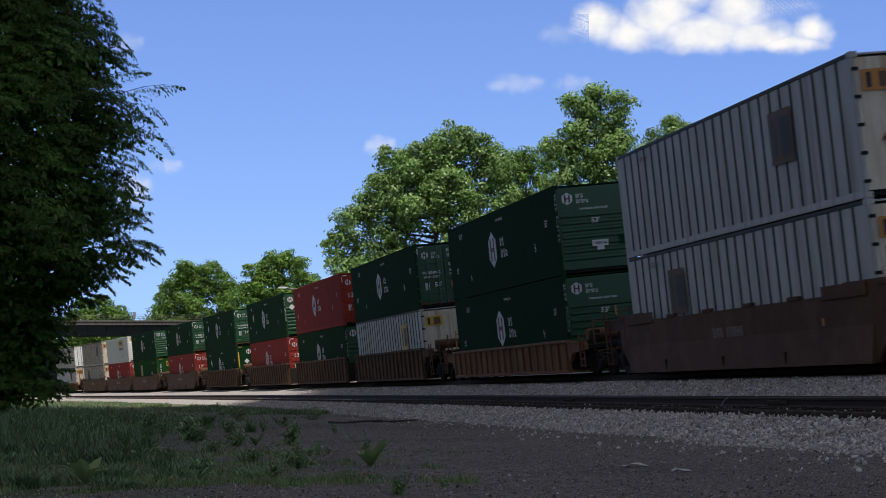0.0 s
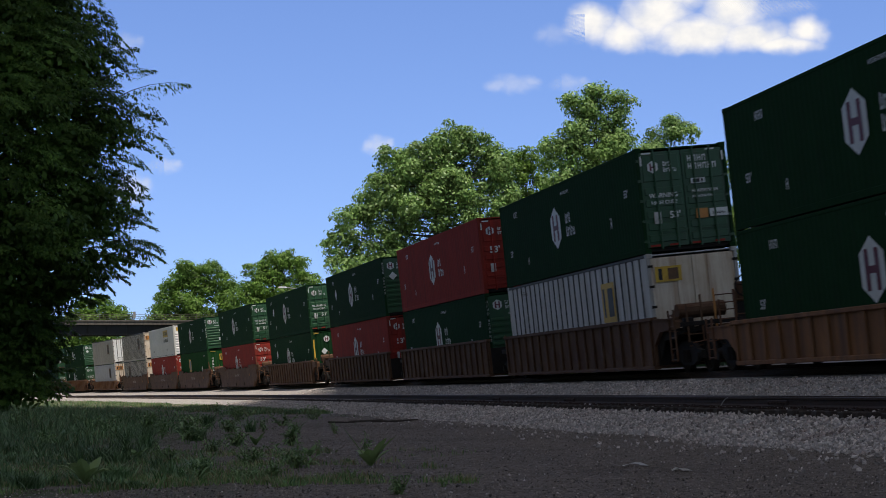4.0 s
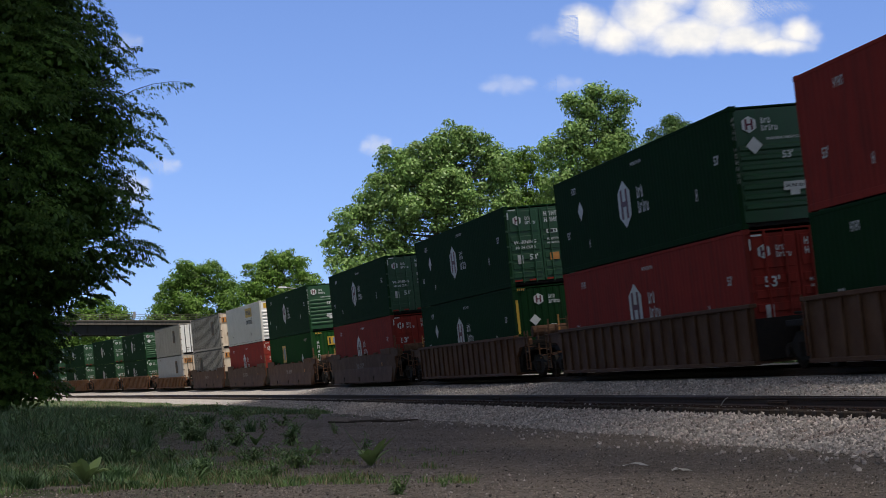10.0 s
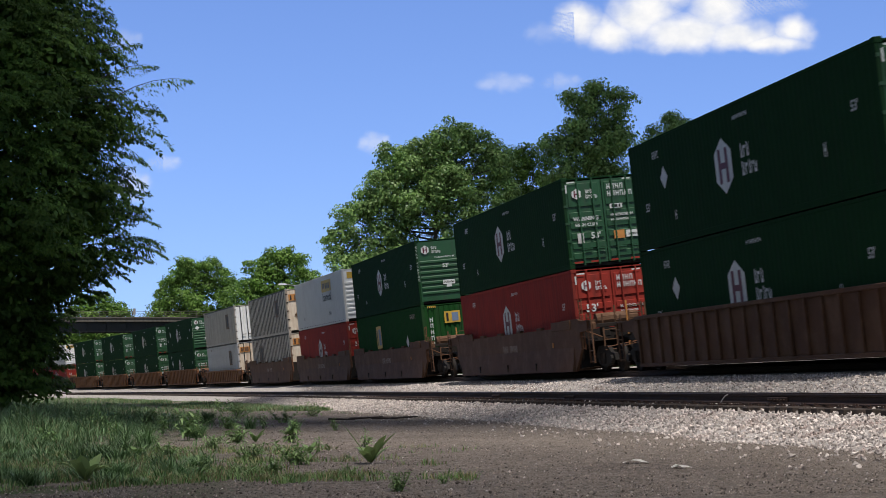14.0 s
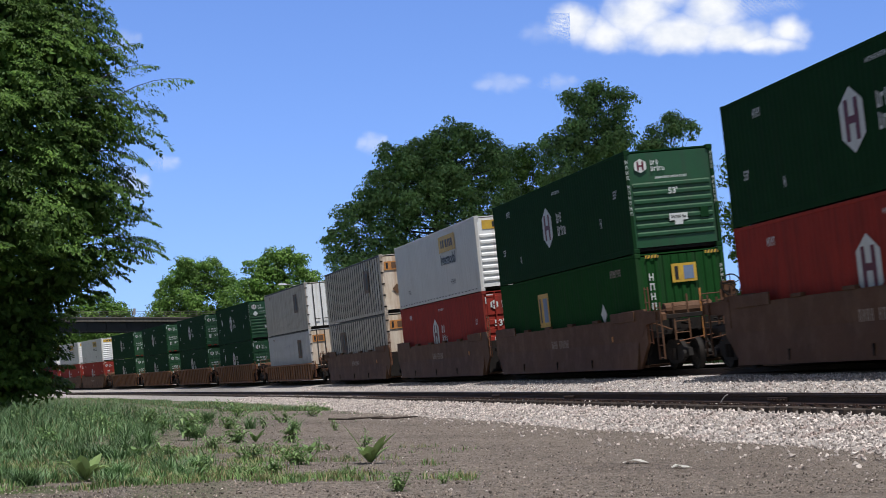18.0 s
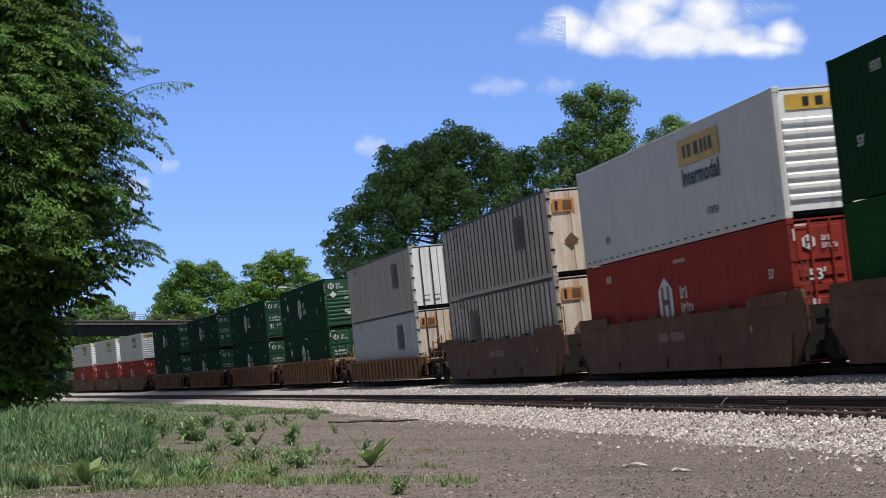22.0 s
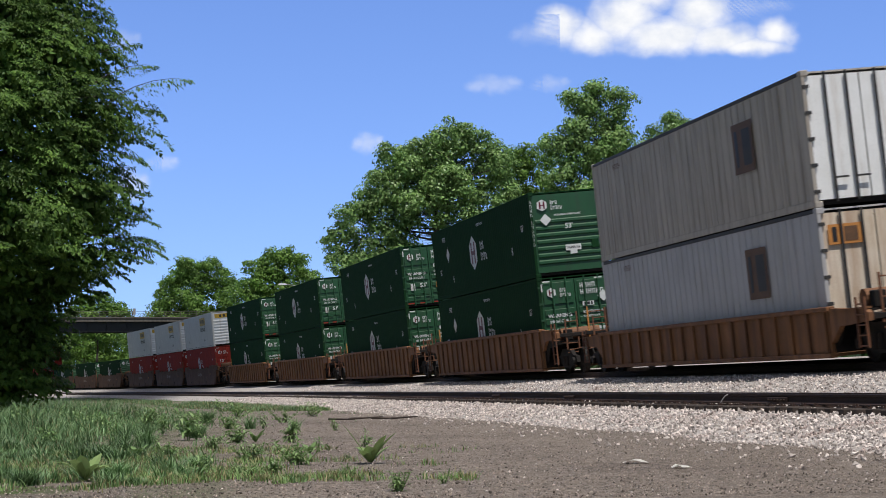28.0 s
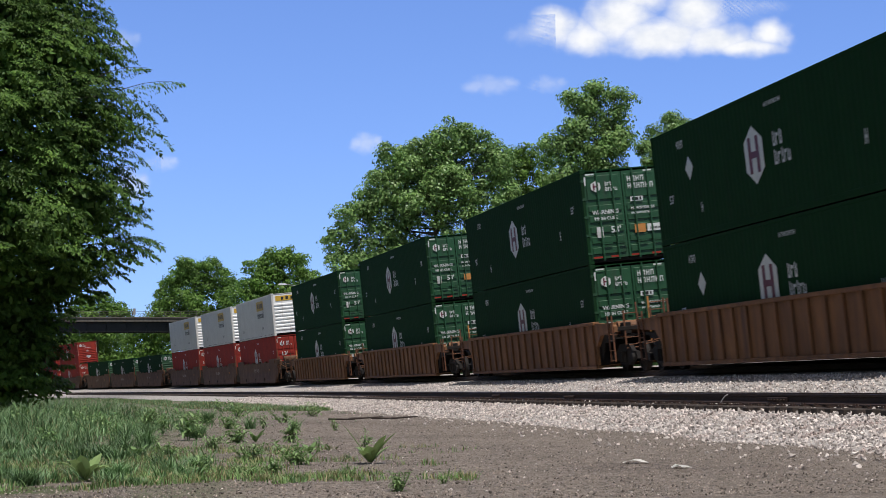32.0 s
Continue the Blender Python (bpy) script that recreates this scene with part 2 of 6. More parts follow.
# ---- mesh helpers ----
def part(name, bm, material, parent=None, label="", smooth=False):
    """Links a bmesh (or a ready mesh) as one mesh object under its thing."""
    if isinstance(bm, bmesh.types.BMesh):
        me = bpy.data.meshes.new(name)
        bm.to_mesh(me)
        bm.free()
        for m in (material if isinstance(material, (list, tuple)) else [material]):
            me.materials.append(m)
        if smooth:
            me.shade_smooth()
    else:
        me = bm
    ob = new(name, me)
    ob.parent = parent
    if label:
        ob["label"] = label
    return ob


def box(bm, x0, x1, y0, y1, z0, z1, bevel=0.0):
    v = [bm.verts.new((x, y, z)) for x in (x0, x1) for y in (y0, y1) for z in (z0, z1)]
    for f in ((0, 1, 3, 2), (4, 6, 7, 5), (0, 4, 5, 1), (2, 3, 7, 6), (0, 2, 6, 4), (1, 5, 7, 3)):
        bm.faces.new([v[i] for i in f])
    if bevel:
        bmesh.ops.bevel(bm, geom=list({e for q in v for e in q.link_edges}), offset=bevel, segments=1, affect="EDGES")
    return bm


def boxm(*a, **k):
    return box(bmesh.new(), *a, **k)


def tube(bm, p, q, r, seg=8, r2=None, caps=True):
    p, q = Vector(p), Vector(q)
    d = (q - p).normalized()
    u = d.orthogonal().normalized()
    w = d.cross(u)
    r2 = r if r2 is None else r2
    ra = [bm.verts.new(p + (u * math.cos(a) + w * math.sin(a)) * r) for a in [math.tau * i / seg for i in range(seg)]]
    rb = [bm.verts.new(q + (u * math.cos(a) + w * math.sin(a)) * r2) for a in [math.tau * i / seg for i in range(seg)]]
    for i in range(seg):
        bm.faces.new((ra[i], ra[(i + 1) % seg], rb[(i + 1) % seg], rb[i]))
    if caps:
        bm.faces.new(ra[::-1])
        bm.faces.new(rb)
    return bm


def extrude_xz(bm, pts, y0, y1):
    """A plate whose outline is given in x and z, between y0 and y1."""
    a = [bm.verts.new((x, y0, z)) for x, z in pts]
    b = [bm.verts.new((x, y1, z)) for x, z in pts]
    n = len(pts)
    for i in range(n):
        bm.faces.new((a[i], a[(i + 1) % n], b[(i + 1) % n], b[i]))
    bm.faces.new(a[::-1])
    bm.faces.new(b)
    bmesh.ops.recalc_face_normals(bm, faces=bm.faces)
    return bm


def poly(bm, pts):
    bm.faces.new([bm.verts.new(p) for p in pts])
    return bm


_letters = {}


def letters(text, size, material):
    """A flat mesh of text in the built-in font, centred, in the x-y plane."""
    key = (text, round(size, 3), material.name)
    if key not in _letters:
        cu = bpy.data.curves.new("lettering", "FONT")
        cu.body, cu.size, cu.align_x, cu.align_y, cu.resolution_u, cu.offset = text, size, "CENTER", "CENTER", 2, size * 0.022
        ob = bpy.data.objects.new("lettering", cu)
        scene.collection.objects.link(ob)
        me = bpy.data.meshes.new_from_object(ob.evaluated_get(bpy.context.evaluated_depsgraph_get()))
        me.materials.clear()
        me.materials.append(material)
        bpy.data.objects.remove(ob)
        _letters[key] = me
    return _letters[key]


# ---- the train: containers ----
CL, CW, CH = 8.075, 1.295, 2.88


def on_side(x, z, off=0.012):
    """The pose of a flat mark on a container's trackside wall."""
    return Matrix.Translation((x, -CW - off, z)) @ Matrix.Rotation(radians(90), 4, "X")


def on_end(y, z, off=0.02):
    """The pose of a flat mark on a container's leading end."""
    return Matrix.Translation((CL + off, y, z)) @ Matrix.Rotation(radians(90), 4, "Z") @ Matrix.Rotation(radians(90), 4, "X")


def mark(name, parent, me, m, label=""):
    ob = part(name, me, None, parent, label)
    ob.matrix_local = m
    if "lettering" in name or "numbering" in name:
        ob["kind"] = "stuff"
    return ob


def flat(material, *rects, name="marking"):
    """A flat mesh of rectangles (x0, x1, y0, y1)."""
    bm = bmesh.new()
    for x0, x1, y0, y1 in rects:
        poly(bm, ((x0, y0, 0), (x1, y0, 0), (x1, y1, 0), (x0, y1, 0)))
    me = bpy.data.meshes.new(name)
    bm.to_mesh(me)
    bm.free()
    me.materials.append(material)
    return me


def hexagon(r, material, name="emblem"):
    bm = bmesh.new()
    poly(bm, [(r * math.sin(math.tau * i / 6), r * math.cos(math.tau * i / 6), 0) for i in range(5, -1, -1)])
    me = bpy.data.meshes.new(name)
    bm.to_mesh(me)
    bm.free()
    me.materials.append(material)
    return me


def emblem(parent, m, r, material=None, sign=None):
    """A white hexagon with a letter-like mark in it."""
    e = mark("emblem", parent, hexagon(r, material or DECAL), m, "pale hexagonal emblem")
    k = r * 0.5
    w = k * 0.56
    bm = bmesh.new()
    t, b = k * 1.25, w * .4
    poly(bm, ((-k, -t, 0), (-k + w, -t, 0), (-k + w, -b, 0), (k - w, -b, 0), (k - w, -t, 0), (k, -t, 0), (k, t, 0), (k - w, t, 0), (k - w, b, 0), (-k + w, b, 0), (-k + w, t, 0), (-k, t, 0)))
    bm.normal_update()
    bmesh.ops.triangulate(bm, faces=bm.faces[:])
    sym = bpy.data.meshes.new("emblem_sign")
    bm.to_mesh(sym)
    bm.free()
    sym.materials.append(sign or MARK)
    mark("emblem_sign", e, sym, Matrix.Translation((0, 0, 0.006)))
    return e


def name_bars(parent, m, h, material=None):
    """Two lines of plain bars, in place of a firm's name."""
    rnd = random.Random(3)
    rects, y = [], h * 0.62
    for n in (3, 5):
        x = 0.0
        for i in range(n):
            w = h * 0.62 * (0.8 + 0.4 * rnd.random())
            top = y + h * (0.5 if i in (0, 2) else 0.3)
            rects.append((x, x + w * 0.24, y - h * 0.5, top))
            if i % 2 == 0:
                rects.append((x + w * 0.24, x + w * 0.5, y - h * 0.5, y - h * 0.3))
                rects.append((x + w * 0.5, x + w * 0.72, y - h * 0.5, top - h * 0.1))
            else:
                rects.append((x + w * 0.24, x + w * 0.7, y + h * 0.08, y + h * 0.3))
            x += w
        y -= h * 1.24
    return mark("lettering", parent, flat(material or DECAL, *rects), m, "plain white bars of lettering")


def number_bars(parent, m, n, w, h, material=None, down=False):
    step = h * 1.35 if down else w * 1.4
    rects, t = [], .24 * w
    for i in range(n):
        x, y = (0, -i * step) if down else (i * step, 0)
        rects += [(x, x + t, y, y + h), (x + w - t, x + w, y, y + h), (x + t, x + w - t, y + h * (.4, .78)[i % 2], y + h * (.6, .98)[i % 2])]
    return mark("numbering", parent, flat(material or DECAL, *rects), m)


def corrugated(bm, x0, x1, y, z0, z1, pitch, depth, sign, share=0.5):
    """A wall of upright trapezoid corrugations; sign is the way it faces."""
    n = max(1, round((x1 - x0) / pitch))
    p = (x1 - x0) / n
    prof = []
    for i in range(n):
        a = x0 + i * p
        prof += [(a, y), (a + p * share * 0.72, y), (a + p * share, y - sign * depth), (a + p * (1 - 0.28 * share), y - sign * depth)]
    prof.append((x1, y))
    lo = [bm.verts.new((a, b, z0)) for a, b in prof]
    hi = [bm.verts.new((a, b, z1)) for a, b in prof]
    for i in range(len(prof) - 1):
        q = (lo[i], lo[i + 1], hi[i + 1], hi[i])
        bm.faces.new(q if sign < 0 else q[::-1])
    return bm


def frame_of(c, paint, post=0.1, castings=None, rail=None):
    """Corner posts, rails, castings, roof and floor, each a part."""
    for x in (-1, 1):
        for y in (-1, 1):
            xa, ya = sorted((x * CL, x * (CL - post))), sorted((y * CW, y * (CW - post)))
            part("corner_post", boxm(*xa, *ya, 0.02, CH - 0.02, bevel=0.012), paint, c)
            for z in (0, CH - 0.13):
                xa, ya = sorted((x * (CL + .008), x * (CL - 0.18))), sorted((y * (CW + .006), y * (CW - 0.17)))
                part("corner_casting", boxm(*xa, *ya, z, z + 0.13, bevel=0.015), castings or paint, c)
    for y in (-1, 1):
        ya = sorted((y * CW, y * (CW - 0.06)))
        part("top_rail", boxm(-CL + .1, CL - .1, *ya, CH - 0.1, CH - 0.015, bevel=0.01), rail or paint, c)
        part("bottom_rail", boxm(-CL + .1, CL - .1, *ya, 0.015, 0.17, bevel=0.01), paint, c)
    part("roof", boxm(-CL + .12, CL - .12, -CW + .065, CW - .065, CH - .06, CH - .022), paint, c)
    part("floor_frame", boxm(-CL + .12, CL - .12, -CW + .08, CW - .08, 0.05, 0.15), IRON, c)


def back_end(c, paint):
    part("rear_wall", boxm(-CL + 0.02, -CL + 0.08, -CW + .1, CW - .1, 0.15, CH - 0.1), paint, c)


def doors(c, paint, rod_paint, rods=True, panels=True):
    """The door end: two leaves with recessed bands, four locking rods, hinges and handles."""
    for sgn in (-1, 1):
        ya = sorted((sgn * 0.015, sgn * (CW - 0.1)))
        leaf = part("door", boxm(CL - 0.09, CL - 0.045, *ya, 0.16, CH - 0.12), paint, c)
        if panels:
            for z, h in ((0.3, .2), (0.62, .2), (0.94, .2), (1.26, .2), (1.58, .2), (1.95, .73)):
                part("door_panel", boxm(CL - 0.045, CL - 0.012, ya[0] + .07, ya[1] - .07, z, z + h, bevel=0.012), paint, leaf)
        for k in range(5):
            z = 0.3 + k * 0.55
            ha = sorted((sgn * (CW - 0.15), sgn * (CW - 0.005)))
            part("hinge", boxm(CL - 0.03, CL + 0.012, *ha, z, z + 0.07), IRON if not rods else rod_paint, leaf)
        if rods:
            for f in (0.25, 0.62):
                y = sgn * f * CW
                part("locking_rod", tube(bmesh.new(), (CL + 0.03, y, 0.1), (CL + 0.03, y, CH - 0.06), 0.03, 6), rod_paint, leaf)
                part("handle", boxm(CL + 0.03, CL + 0.06, y - 0.02, y + 0.3, 0.58, 0.62), rod_paint, leaf)


def louvred_front(c, paint, z0=0.42, z1=2.02, n=7, ribs=None):
    """The nose end: a plate with level pressed ribs in a frame."""
    part("front_wall", boxm(CL - 0.09, CL - 0.05, -CW + .1, CW - .1, 0.15, CH - 0.1), paint, c)
    for i in range(n):
        z = z0 + (z1 - z0) * i / n
        h = (z1 - z0) / n
        bm = bmesh.new()
        y0, y1 = -CW + 0.17, CW - 0.17
        a = [bm.verts.new((x, y0, zz)) for x, zz in ((CL - .05, z), (CL - .005, z + h * .18), (CL - .005, z + h * .5), (CL - .05, z + h * .68))]
        b = [bm.verts.new((x, y1, v.co.z)) for x, v in zip((CL - .05, CL - .005, CL - .005, CL - .05), a)]
        for k in range(3):
            bm.faces.new((a[k], b[k], b[k + 1], a[k + 1]))
        bm.faces.new(a)
        bm.faces.new(b[::-1])
        part("rib", bm, ribs or paint, c)


def container(label, category="shipping container"):
    return tagged(new("shipping_container"), label, category, "containers on the train")


def hub_box(paint, end, label, diamond=False, front_text="53'"):
    """A 53-foot corrugated box with a hexagon emblem on its sides and end."""
    c = container(label)
    frame_of(c, paint)
    for sgn in (-1, 1):
        part("side_wall", corrugated(bmesh.new(), -CL + .1, CL - .1, sgn * (CW - 0.008), 0.17, CH - 0.1, 0.27, 0.004, sgn), paint, c)
    back_end(c, paint)
    emblem(c, on_side(-0.7, 1.5), 0.66)
    name_bars(c, on_side(0.5, 1.5), 0.33)
    mark("size_figure", c, letters("53'", 0.3, DECAL), on_side(6.9, 1.75))
    mark("size_figure", c, letters("53'", 0.3, DECAL), on_side(-6.8, 1.1))
    number_bars(c, on_side(-6.0, 2.3), 4, 0.09, 0.2)
    number_bars(c, on_side(0.2, 2.45), 7, 0.1, 0.1)
    number_bars(c, on_side(5.2, 0.95), 1, 0.14, 0.3)
    number_bars(c, on_side(-4.6, 0.6), 1, 0.12, 0.24)
    if diamond:
        bm = bmesh.new()
        poly(bm, ((0, -0.3, 0), (0.3, 0, 0), (0, 0.3, 0), (-0.3, 0, 0)))
        me = bpy.data.meshes.new("placard")
        bm.to_mesh(me)
        bm.free()
        me.materials.append(DECAL)
        mark("placard", c, me, on_side(-5.2, 1.75), "white diamond placard")
        small = me.copy()
        small.transform(Matrix.Scale(0.68, 4))
        spot = {"door": (0.95, 2.1), "front": (-0.78, 1.92), "corr": (-0.55, 1.65)}[end]
        mark("placard", c, small, on_end(*spot, 0.03), "white diamond placard")
    if end == "door":
        doors(c, *[SUNLITGREEN if paint is GREEN else paint] * 2)
        emblem(c, on_end(-0.85, 2.34, 0.03), 0.17)
        name_bars(c, on_end(-0.55, 2.33, 0.03), 0.13)
        if paint is RED:
            mark("size_figure", c, letters("53'", 0.34, DECAL), on_end(-0.72, 1.62, 0.03))
        else:
            mark("warning_lettering", c, letters("WARNING", 0.17, DECAL), on_end(-0.62, 1.55, 0.03))
            mark("warning_lettering", c, letters("HIGH CUBE", 0.14, DECAL), on_end(-0.62, 1.36, 0.03))
            mark("size_figure", c, letters("53'", 0.27, DECAL), on_end(-0.35, 1.0, 0.03))
        number_bars(c, on_end(0.16, 2.42, 0.03), 4, 0.1, 0.17)
        number_bars(c, on_end(0.16, 2.2, 0.03), 6, 0.1, 0.17)
        if paint is not RED:
            plate = mark("sign_plate", c, flat(DECAL, (-.2, .2, -.07, .07)), on_end(0.4, 1.88, 0.03), "small white sign plate")
            mark("sign_lettering", plate, flat(BLACK, (-.15, -.09, -.05, .05), (-.05, .05, -.05, .05), (.09, .15, -.05, .05)), Matrix.Translation((0, 0, .004)))
        for y in (-1.0, .82):
            mark("corner_strip", c, flat(DECAL, (-.13, .13, -.022, .022)), on_end(y, 2.72, 0.03), "white reflective strip")
        for y in (-1.17, 1.17):
            mark("corner_strip", c, flat(DECAL, (-.022, .022, -.13, .13)), on_end(y, 2.52, 0.03), "white reflective strip")
        number_bars(c, on_end(0.2, 1.56, 0.03), 9, 0.06, 0.09)
        number_bars(c, on_end(0.2, 1.42, 0.03), 7, 0.06, 0.07)
        mark("tag_plate", c, flat(ORANGE, (-.17, .17, -.13, .13)), on_end(0.42, 0.98, 0.03), "orange tag plate")
        mark("weight_plate", c, flat(DECAL, (-.26, .26, -.11, .11)), on_end(0.9, 0.98, 0.03), "white weight plate")
        mark("weight_lettering", c, letters("24,000 lbs", 0.09, BLACK), on_end(0.9, 0.96, 0.036))
        mark("tag_plate", c, flat(SILVER, (-.1, .1, -.16, .16)), on_end(-0.85, 0.95, 0.03), "grey tag plate")
        for y in (-1.0, -0.45, 0.2, 0.85):
            mark("reflector", c, flat(RED, (-.14, .14, -.03, .03)), on_end(y, 0.2, 0.03), "red reflector strip")
    elif end == "front":
        louvred_front(c, SUNLITGREEN if paint is GREEN else paint)
        emblem(c, on_end(-0.85, 2.42, 0), 0.2)
        name_bars(c, on_end(-0.55, 2.41, 0), 0.14)
        mark("warning_lettering", c, letters("WARNING HIGH CUBE", 0.09, DECAL), on_end(0.0, 2.06, 0.005))
        mark("size_figure", c, letters("53'", 0.24, DECAL), on_end(0.02, 1.66, 0.005))
        mark("weight_plate", c, flat(DECAL, (-.27, .27, -.1, .1), (-.12, .12, -.22, -.1)), on_end(0.1, 0.93, 0.01), "white weight plate")
        mark("weight_lettering", c, letters("24,000 lbs", 0.11, BLACK), on_end(0.1, 0.93, 0.015))
        part("junction_box", boxm(CL - .05, CL + .01, 0.75, 1.0, 0.85, 1.15, bevel=0.01), paint, c)
        number_bars(c, on_end(-CW + 0.02, 2.5, 0), 4, 0.065, 0.11, None, True)
        number_bars(c, on_end(-CW + 0.02, 1.8, 0), 6, 0.065, 0.11, None, True)
        number_bars(c, on_end(CW - 0.09, 2.6, 0), 4, 0.06, 0.1, None, True)
        number_bars(c, on_end(CW - 0.09, 1.9, 0), 6, 0.06, 0.1, None, True)
    else:
        part("front_wall", corrugated_end(paint), paint, c)
        emblem(c, on_end(-0.35, 2.38, 0.005), 0.2)
        name_bars(c, on_end(0.02, 2.36, 0.005), 0.14)
        for y in (-1.2, 1.12):
            mark("edge_strip", c, flat(YELLOW, (0, .09, 0, 1.2)), on_end(y, 1.2, 0.012), "yellow edge strip")
        hazard_strip(c, -1.1, .3)
        mark("size_figure", c, letters("53'", 0.27, DECAL), on_end(0.15, 1.35, 0.005))
        number_bars(c, on_end(0.72, 2.45, 0.005), 8, 0.09, 0.17, None, True)
    return c


def hazard_strip(c, y, w):
    """A yellow strip with slanting black dashes under the top rail."""
    p = mark("hazard_strip", c, flat(YELLOW, (0, w, 0, .09)), on_end(y, 2.72, 0.012), "yellow and black strip")
    bm = bmesh.new()
    for k in range(4):
        x = .02 + k * w / 4
        poly(bm, ((x, 0, .004), (x + .04, 0, .004), (x + .075, .09, .004), (x + .035, .09, .004)))
    part("dash", bm, BLACK, p)


def corrugated_end(paint):
    bm = corrugated(bmesh.new(), -CW + .1, CW - .1, 0, 0.15, CH - .1, 0.24, 0.035, -1)
    bmesh.ops.transform(bm, matrix=Matrix.Translation((CL - 0.02, 0, 0)) @ Matrix.Rotation(radians(90), 4, "Z"), verts=bm.verts)
    return bm


def emp_logo(c, m, w, h, plate, inner):
    p = mark("logo_plate", c, flat(plate, (-w / 2, w / 2, -h / 2, h / 2)), m, "faded rectangular logo plate")
    mark("logo_panel", p, flat(inner, (-w * .02, w * .38, -h * .36, h * .36)), Matrix.Translation((0, 0, 0.006)))
    mark("logo_bar", p, flat(BLACK, (-w * .38, -w * .24, -h * .36, h * .36)), Matrix.Translation((0, 0, 0.006)))


def emp_green():
    c = container("bright green corrugated container with a yellow logo plate")
    frame_of(c, EMPGREEN)
    for sgn in (-1, 1):
        part("side_wall", corrugated(bmesh.new(), -CL + .1, CL - .1, sgn * (CW - 0.008), 0.17, CH - 0.1, 0.27, 0.004, sgn), EMPGREEN, c)
    back_end(c, EMPGREEN)
    part("front_wall", corrugated_end(EMPGREEN), EMPGREEN, c)
    emp_logo(c, on_side(-2.2, 1.75), 1.3, 1.1, YELLOW, BLUEDECAL)
    emp_logo(c, on_end(0.08, 2.25), 0.72, 0.52, YELLOW, BLUEDECAL)
    number_bars(c, on_side(5.6, 2.35), 6, 0.13, 0.2, WORN)
    bm = bmesh.new()
    poly(bm, ((0, -.3, 0), (.3, 0, 0), (0, .3, 0), (-.3, 0, 0)))
    part("placard", bm, DECAL, c, "white diamond placard").matrix_local = on_side(4.6, 1.35)
    number_bars(c, on_end(-0.95, 2.1), 7, 0.13, 0.2, None, True)
    number_bars(c, on_end(1.14, 2.3), 12, 0.06, 0.1, None, True)
    for y in (-1.0, 0.75):
        hazard_strip(c, y, .38)
    return c


def ribbed_box(paint, label, logo, end_paint, seam=SEAM, pitch=0.62, rods=False, fine=False, logo_x=None):
    """A sheet-and-post box: flat sheets, upright posts between them, hinged doors at the leading end."""
    c = container(label)
    frame_of(c, paint, 0.09, None, SEAM)
    n = round((2 * CL - 0.2) / pitch)
    for sgn in (-1, 1):
        bm = boxm(-CL + .09, CL - .09, *sorted((sgn * (CW - 0.05), sgn * (CW - 0.02))), 0.16, CH - 0.1)
        w = part("side_wall", bm, paint, c)
        for i in range(1, n):
            x = -CL + 0.1 + (2 * CL - 0.2) * i / n
            part("side_post", boxm(x - (0.018 if fine else 0.032), x + (0.018 if fine else 0.032), *sorted((sgn * (CW - 0.02), sgn * (CW - (0.008 if fine else -0.004)))), 0.17, CH - 0.1), paint if fine else seam, w)
    if fine:
        for x in (-6.7, 6.5):
            part("bracing_post", boxm(x, x + 0.16, -CW, -CW + 0.03, 0.16, CH - 0.1), paint, c)
    back_end(c, paint)
    emp_logo(c, on_side(logo_x or (4.2 if not fine else 4.4), 1.75, 0.02), 1.3, 1.15, logo, BLACK if logo is YELLOW else SEAM)
    number_bars(c, on_side(-5.9, 2.45), 5, 0.1, 0.16, BROWNLOGO)
    doors(c, end_paint, SEAM if rods else end_paint, rods, False)
    if not rods:
        for y in (-0.45, 0.02, 0.45):
            part("door_post", boxm(CL - .045, CL - .01, y - .03, y + .03, .16, CH - .12), end_paint, c)
    if paint is not GREY:
        emp_logo(c, on_end(-0.72, 2.3, 0.0), 0.75, 0.42, YELLOW if logo is YELLOW else ORANGE, BROWNLOGO)
    bm = bmesh.new()
    poly(bm, ((0, -0.25, 0), (0.25, 0, 0), (0, 0.25, 0), (-0.25, 0, 0)))
    me = bpy.data.meshes.new("placard")
    bm.to_mesh(me)
    bm.free()
    me.materials.append(BROWNLOGO)
    if not rods:
        mark("placard", c, me, on_end(-0.55, 1.15, 0.0), "rusty diamond placard")
    return c


